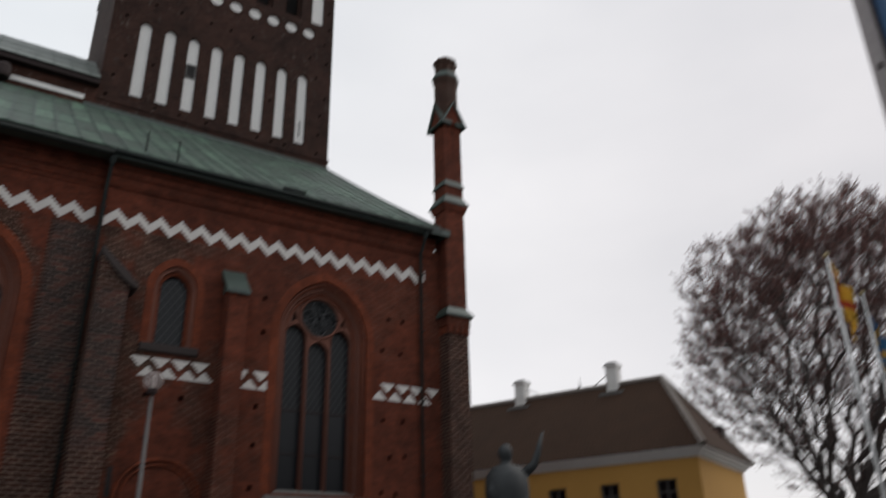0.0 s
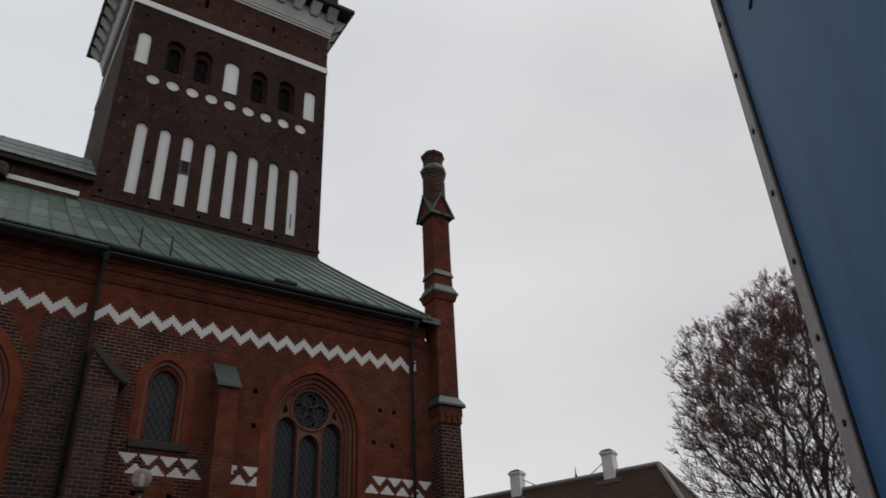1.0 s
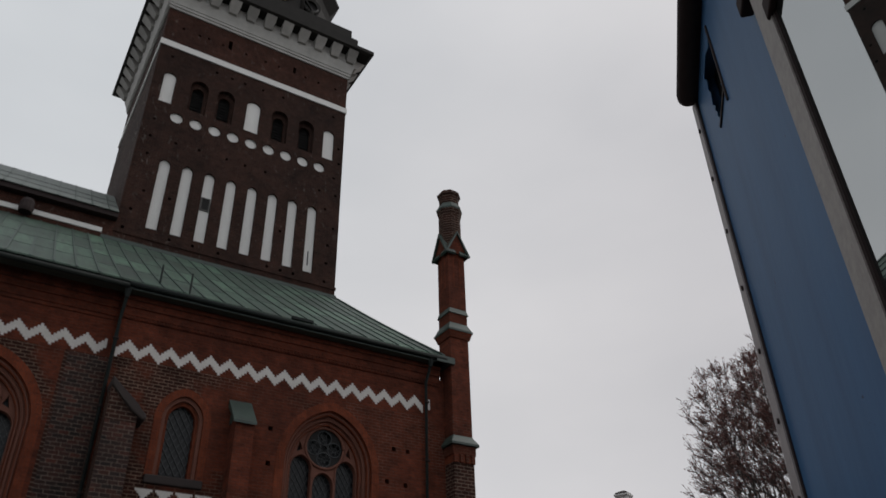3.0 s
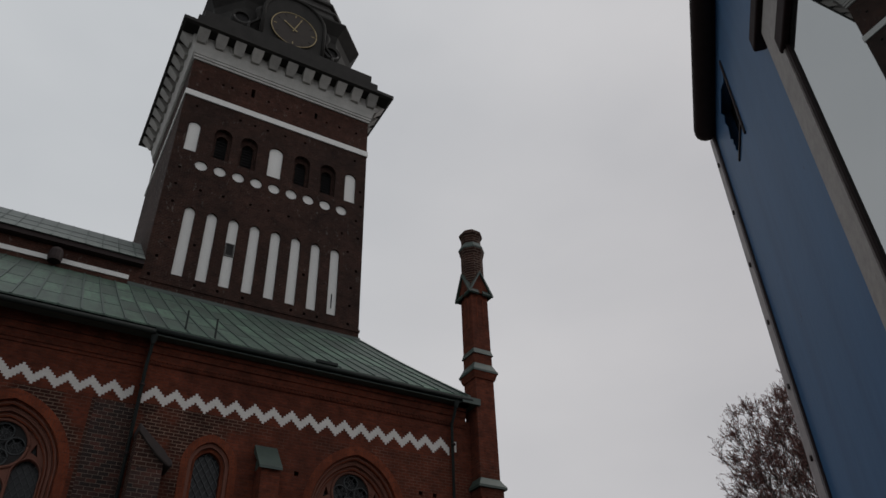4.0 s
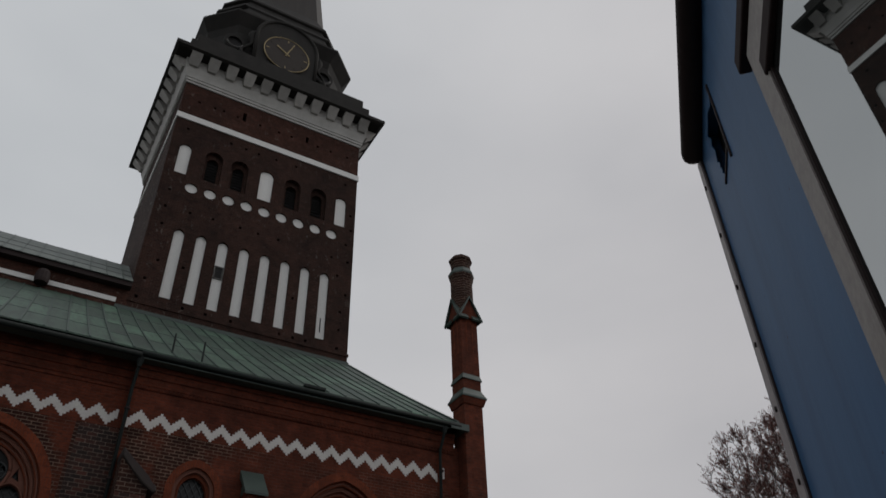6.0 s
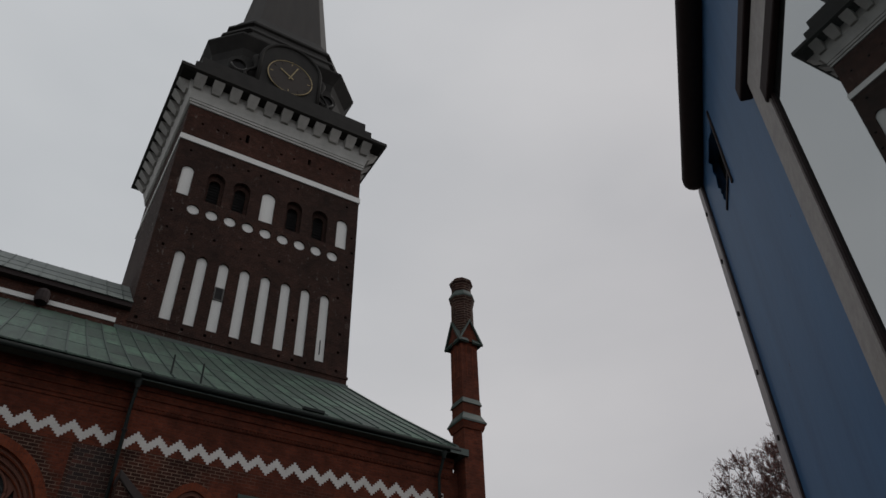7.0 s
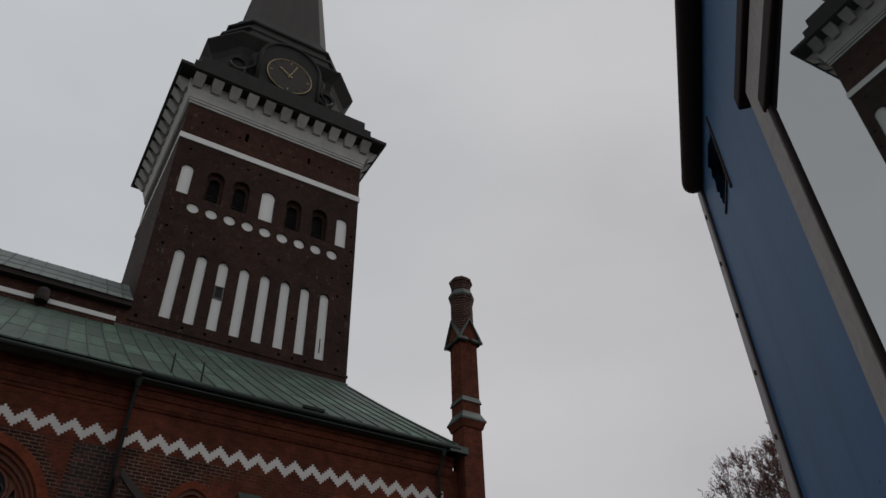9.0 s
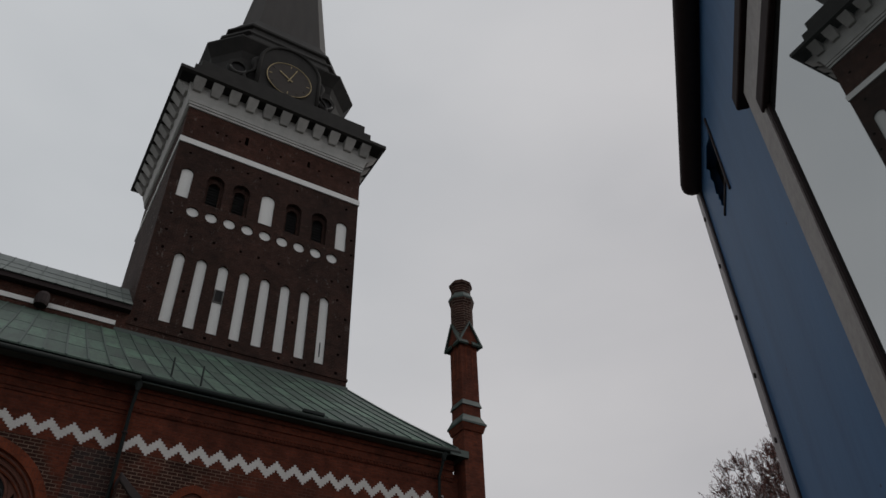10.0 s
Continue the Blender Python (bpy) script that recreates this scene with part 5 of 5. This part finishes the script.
# ---- flagpoles ----
def flagpole(x, y, top, label, parts_, fall, low=0.12):
    pole = thing("flagpole", (x, y, 0), label, "flagpole", "flagpoles on the square")
    bm = bmesh.new()
    tube(bm, [(x, y, 0), (x, y, top * 0.5), (x, y, top)], [0.062, 0.05, 0.03], 10)
    part("pole", bm, POLE, pole, smooth=True)
    bm = bmesh.new()
    bmesh.ops.create_uvsphere(bm, u_segments=10, v_segments=8, radius=0.075, matrix=Matrix.Translation((x, y, top + 0.05)))
    part("knob", bm, GOLD, pole, smooth=True)
    flag = None
    for name, mat, c0, c1, r0, r1 in parts_:
        bm = bmesh.new()
        grid = []
        for i in range(11):
            row = []
            for j in range(13):
                u = c0 + (c1 - c0) * i / 10
                v_ = r0 + (r1 - r0) * j / 12
                # limp cloth: the free end sinks and folds towards the pole
                gx = u * 0.33 + 0.07 * math.sin(9 * u + 3 * v_)
                gy = 0.1 * math.sin(13 * u + 2 * v_) * min(1, u * 2)
                gz = -v_ * fall * 0.62 - u * fall * 0.55 - 0.04 * math.sin(7 * u)
                row.append(bm.verts.new((x + 0.05 + gx * 0.62, y - gx * 0.75 + gy, top - low + gz)))
            grid.append(row)
        for i in range(10):
            for j in range(12):
                bm.faces.new((grid[i][j], grid[i + 1][j], grid[i + 1][j + 1], grid[i][j + 1]))
        bmesh.ops.solidify(bm, geom=list(bm.faces), thickness=0.006)
        ob_ = part(name, bm, mat, flag or pole, smooth=True)
        flag = flag or ob_
    return pole


SCANIAN = [("flag", YELLOW_FLAG, 0, 1.0, 0, 0.2), ("red_field", RED_FLAG, 0.0, 0.45, 0.2, 0.62), ("yellow_cross", YELLOW_FLAG, 0.45, 1.0, 0.2, 0.45), ("red_field", RED_FLAG, 0.45, 1.0, 0.45, 0.62), ("red_field", RED_FLAG, 0.0, 0.3, 0.62, 0.85), ("yellow_cross", YELLOW_FLAG, 0.3, 1.0, 0.62, 1.0)]
SWEDISH = [("flag", BLUE_FLAG, 0, 0.34, 0, 0.42), ("yellow_cross", YELLOW_FLAG, 0.34, 0.5, 0, 1.0), ("yellow_cross", YELLOW_FLAG, 0.0, 0.34, 0.42, 0.6), ("blue_field", BLUE_FLAG, 0.0, 0.34, 0.6, 1.0), ("blue_field", BLUE_FLAG, 0.5, 1.0, 0, 0.42), ("yellow_cross", YELLOW_FLAG, 0.5, 1.0, 0.42, 0.6), ("blue_field", BLUE_FLAG, 0.5, 1.0, 0.6, 1.0)]
flagpole(20.38, 10.02, 9.77, "white flagpole with a limp red and yellow flag", SCANIAN, 2.0)
flagpole(25.73, 12.05, 10.3, "white flagpole with a limp blue and yellow flag", SWEDISH, 2.2, 0.7)

# ---- lamps and statue ----
LX, LY = 15.15, 5.8
lantern = thing("street_lamp", (LX, LY, 0), "dark lantern street lamp on a slim post behind the stall", "street lamp")
bm = bmesh.new()
tube(bm, [(LX, LY, 0), (LX, LY, 1.0), (LX, LY, 5.2)], [0.07, 0.05, 0.035], 10)
part("post", bm, STEEL, lantern, smooth=True)
bm = bmesh.new()
lathe(bm, LX, LY, [(0.1, 5.2), (0.13, 5.24), (0.2, 5.55)], 6)
part("lantern_glass", bm, PANE, lantern)
bm = bmesh.new()
lathe(bm, LX, LY, [(0.26, 5.55), (0.27, 5.6), (0.15, 5.76), (0.04, 5.82), (0.02, 5.9)], 6)
part("lantern_cap", bm, BLACK, lantern, "dark lantern cap")
lamp = thing("street_lamp", (3.85, 14.4, 0), "globe street lamp on a thin grey post", "street lamp")
bm = bmesh.new()
tube(bm, [(3.85, 14.4, 0), (3.85, 14.4, 1.0), (3.85, 14.4, 5.05)], [0.06, 0.036, 0.03], 10)
part("post", bm, STEEL, lamp, smooth=True)
bm = bmesh.new()
lathe(bm, 3.85, 14.4, [(0.05, 5.03), (0.09, 5.05), (0.1, 5.13)], 12)
part("collar", bm, BLACK, lamp)
bm = bmesh.new()
bmesh.ops.create_uvsphere(bm, u_segments=24, v_segments=16, radius=0.185, matrix=Matrix.Translation((3.85, 14.4, 5.3)))
bm2 = bmesh.new()
lathe(bm2, 3.85, 14.4, [(0.035, 5.13), (0.04, 5.2), (0.04, 5.34), (0.02, 5.38)], 10)
part("bulb", bm2, WHITE, lamp, "white lamp tube inside the globe")
part("globe", bm, GLOBE, lamp, "milky glass globe", smooth=True)

plinth = thing("plinth", (11.8, 13.9, 0), "grey granite plinth of a statue", "plinth")
part("block", bevelled(boxes((11.2, 12.4, 13.3, 14.5, 0, 1.7)), 0.04), GRANITE, plinth)
part("cap", bevelled(boxes((11.1, 12.5, 13.2, 14.6, 1.7, 1.85)), 0.03), GRANITE, plinth)
bm = bmesh.new()
lathe(bm, 11.8, 13.9, [(0.5, 1.85), (0.48, 2.2), (0.47, 3.0), (0.52, 3.5), (0.5, 3.85), (0.33, 4.08), (0.12, 4.16), (0.13, 4.25), (0.17, 4.35), (0.17, 4.47), (0.1, 4.58), (0.03, 4.62)], 14)
tube(bm, [(12.1, 13.8, 3.85), (12.4, 13.6, 4.15), (12.5, 13.55, 4.45), (12.62, 13.5, 4.9)], [0.13, 0.1, 0.08, 0.03], 8)
tube(bm, [(11.5, 13.95, 3.9), (11.32, 13.85, 3.5), (11.45, 13.6, 3.15)], [0.13, 0.11, 0.08], 8)
tagged(part("statue", bm, BRONZE, None, smooth=True), "dark bronze statue on a granite plinth", "statue")

# ---- plain unseen walls added behind and beside to block low sky light ----
LIGHT_BLOCK = mottled("grey_brown_light_block", (0.16, 0.14, 0.12), (0.11, 0.095, 0.085), 0.6, 0.9, bump=0.006)
tagged(part("light_block_south", boxes((-40, 46, -13.0, -12.4, 0, 11.0)), LIGHT_BLOCK), "plain unseen wall added to block low sky light from the church", "wall", kind="structure")
tagged(part("light_block_east", boxes((-40.6, -40, -13.0, 24, 0, 11.0)), LIGHT_BLOCK), "plain unseen wall added beside the square to block low sky light", "wall", kind="structure")


# ---- single bricks of the old facing and the buttress, laid in running bond ----
def brick_mat():
    m = Mat("single_old_brick", 0.9)
    col = m.ramp(m.rand(), [(0.0, (0.016, 0.0095, 0.0085)), (0.35, (0.03, 0.014, 0.011)), (0.75, (0.056, 0.02, 0.014)), (1.0, (0.085, 0.026, 0.0165))])
    grit = m.ramp(m.noise(9.0, 5.0, 0.7), [(0.3, (0.6, 0.6, 0.6)), (0.75, (1.3, 1.25, 1.2))])
    soot = m.ramp(m.noise(0.7, 4.0, 0.6), [(0.4, (0.45, 0.45, 0.45)), (0.65, (1.15, 1.12, 1.1))])
    m.colour(m.mix(1.0, m.mix(1.0, col, grit, "MULTIPLY"), soot, "MULTIPLY"))
    return m.bump(m.noise(35.0, 4.0), 0.008, 0.7).m


MORTAR = mottled("pale_wide_mortar", (0.28, 0.21, 0.17), (0.055, 0.04, 0.033), 2.2, 0.95, bump=0.01, fine=18.0)
BRICK_ONE = brick_mat()
brng = random.Random(21)


def brick_mesh(w, h):
    bm = boxes((0, w, 0.0, 0.03, 0, h))
    for q in bm.verts:
        q.co.x += brng.uniform(-0.004, 0.004)
        q.co.z += brng.uniform(-0.004, 0.004)
        if q.co.y < 0.01:
            q.co.y += brng.uniform(0, 0.006)
    return mesh_of("brick", bm, BRICK_ONE)


STRETCHERS = [brick_mesh(0.27, 0.104) for _ in range(5)]
HEADERS = [brick_mesh(0.128, 0.104) for _ in range(4)]


def lay(parent, x0, n, z0, z1, y):
    """Courses n stretchers long from x0, every other one starting and ending on a header."""
    row = 0
    z = z0
    while z + 0.108 < z1:
        x = x0
        if row % 2 == 0:
            piece("brick", brng.choice(HEADERS), parent, (x, y, z))
            x += 0.1425
        for _ in range(n - 1 if row % 2 == 0 else n):
            piece("brick", brng.choice(STRETCHERS), parent, (x, y + brng.uniform(0, 0.004), z))
            x += 0.285
        if row % 2 == 0:
            piece("brick", brng.choice(HEADERS), parent, (x, y, z))
        z += 0.12
        row += 1


facing = part("mortar_bed", boxes((2.16, 3.28, WL - 0.014, WL - 0.008, 6.4, 11.68)), MORTAR, church, "pale mortar between old bricks")
lay(facing, 2.15, 4, 6.41, 11.68, WL - 0.024)
front = part("mortar_bed", boxes((3.43, 4.265, 21.244, 21.25, 5.02, 9.44)), MORTAR, corner)
lay(front, 3.425, 3, 5.02, 9.5, 21.234)
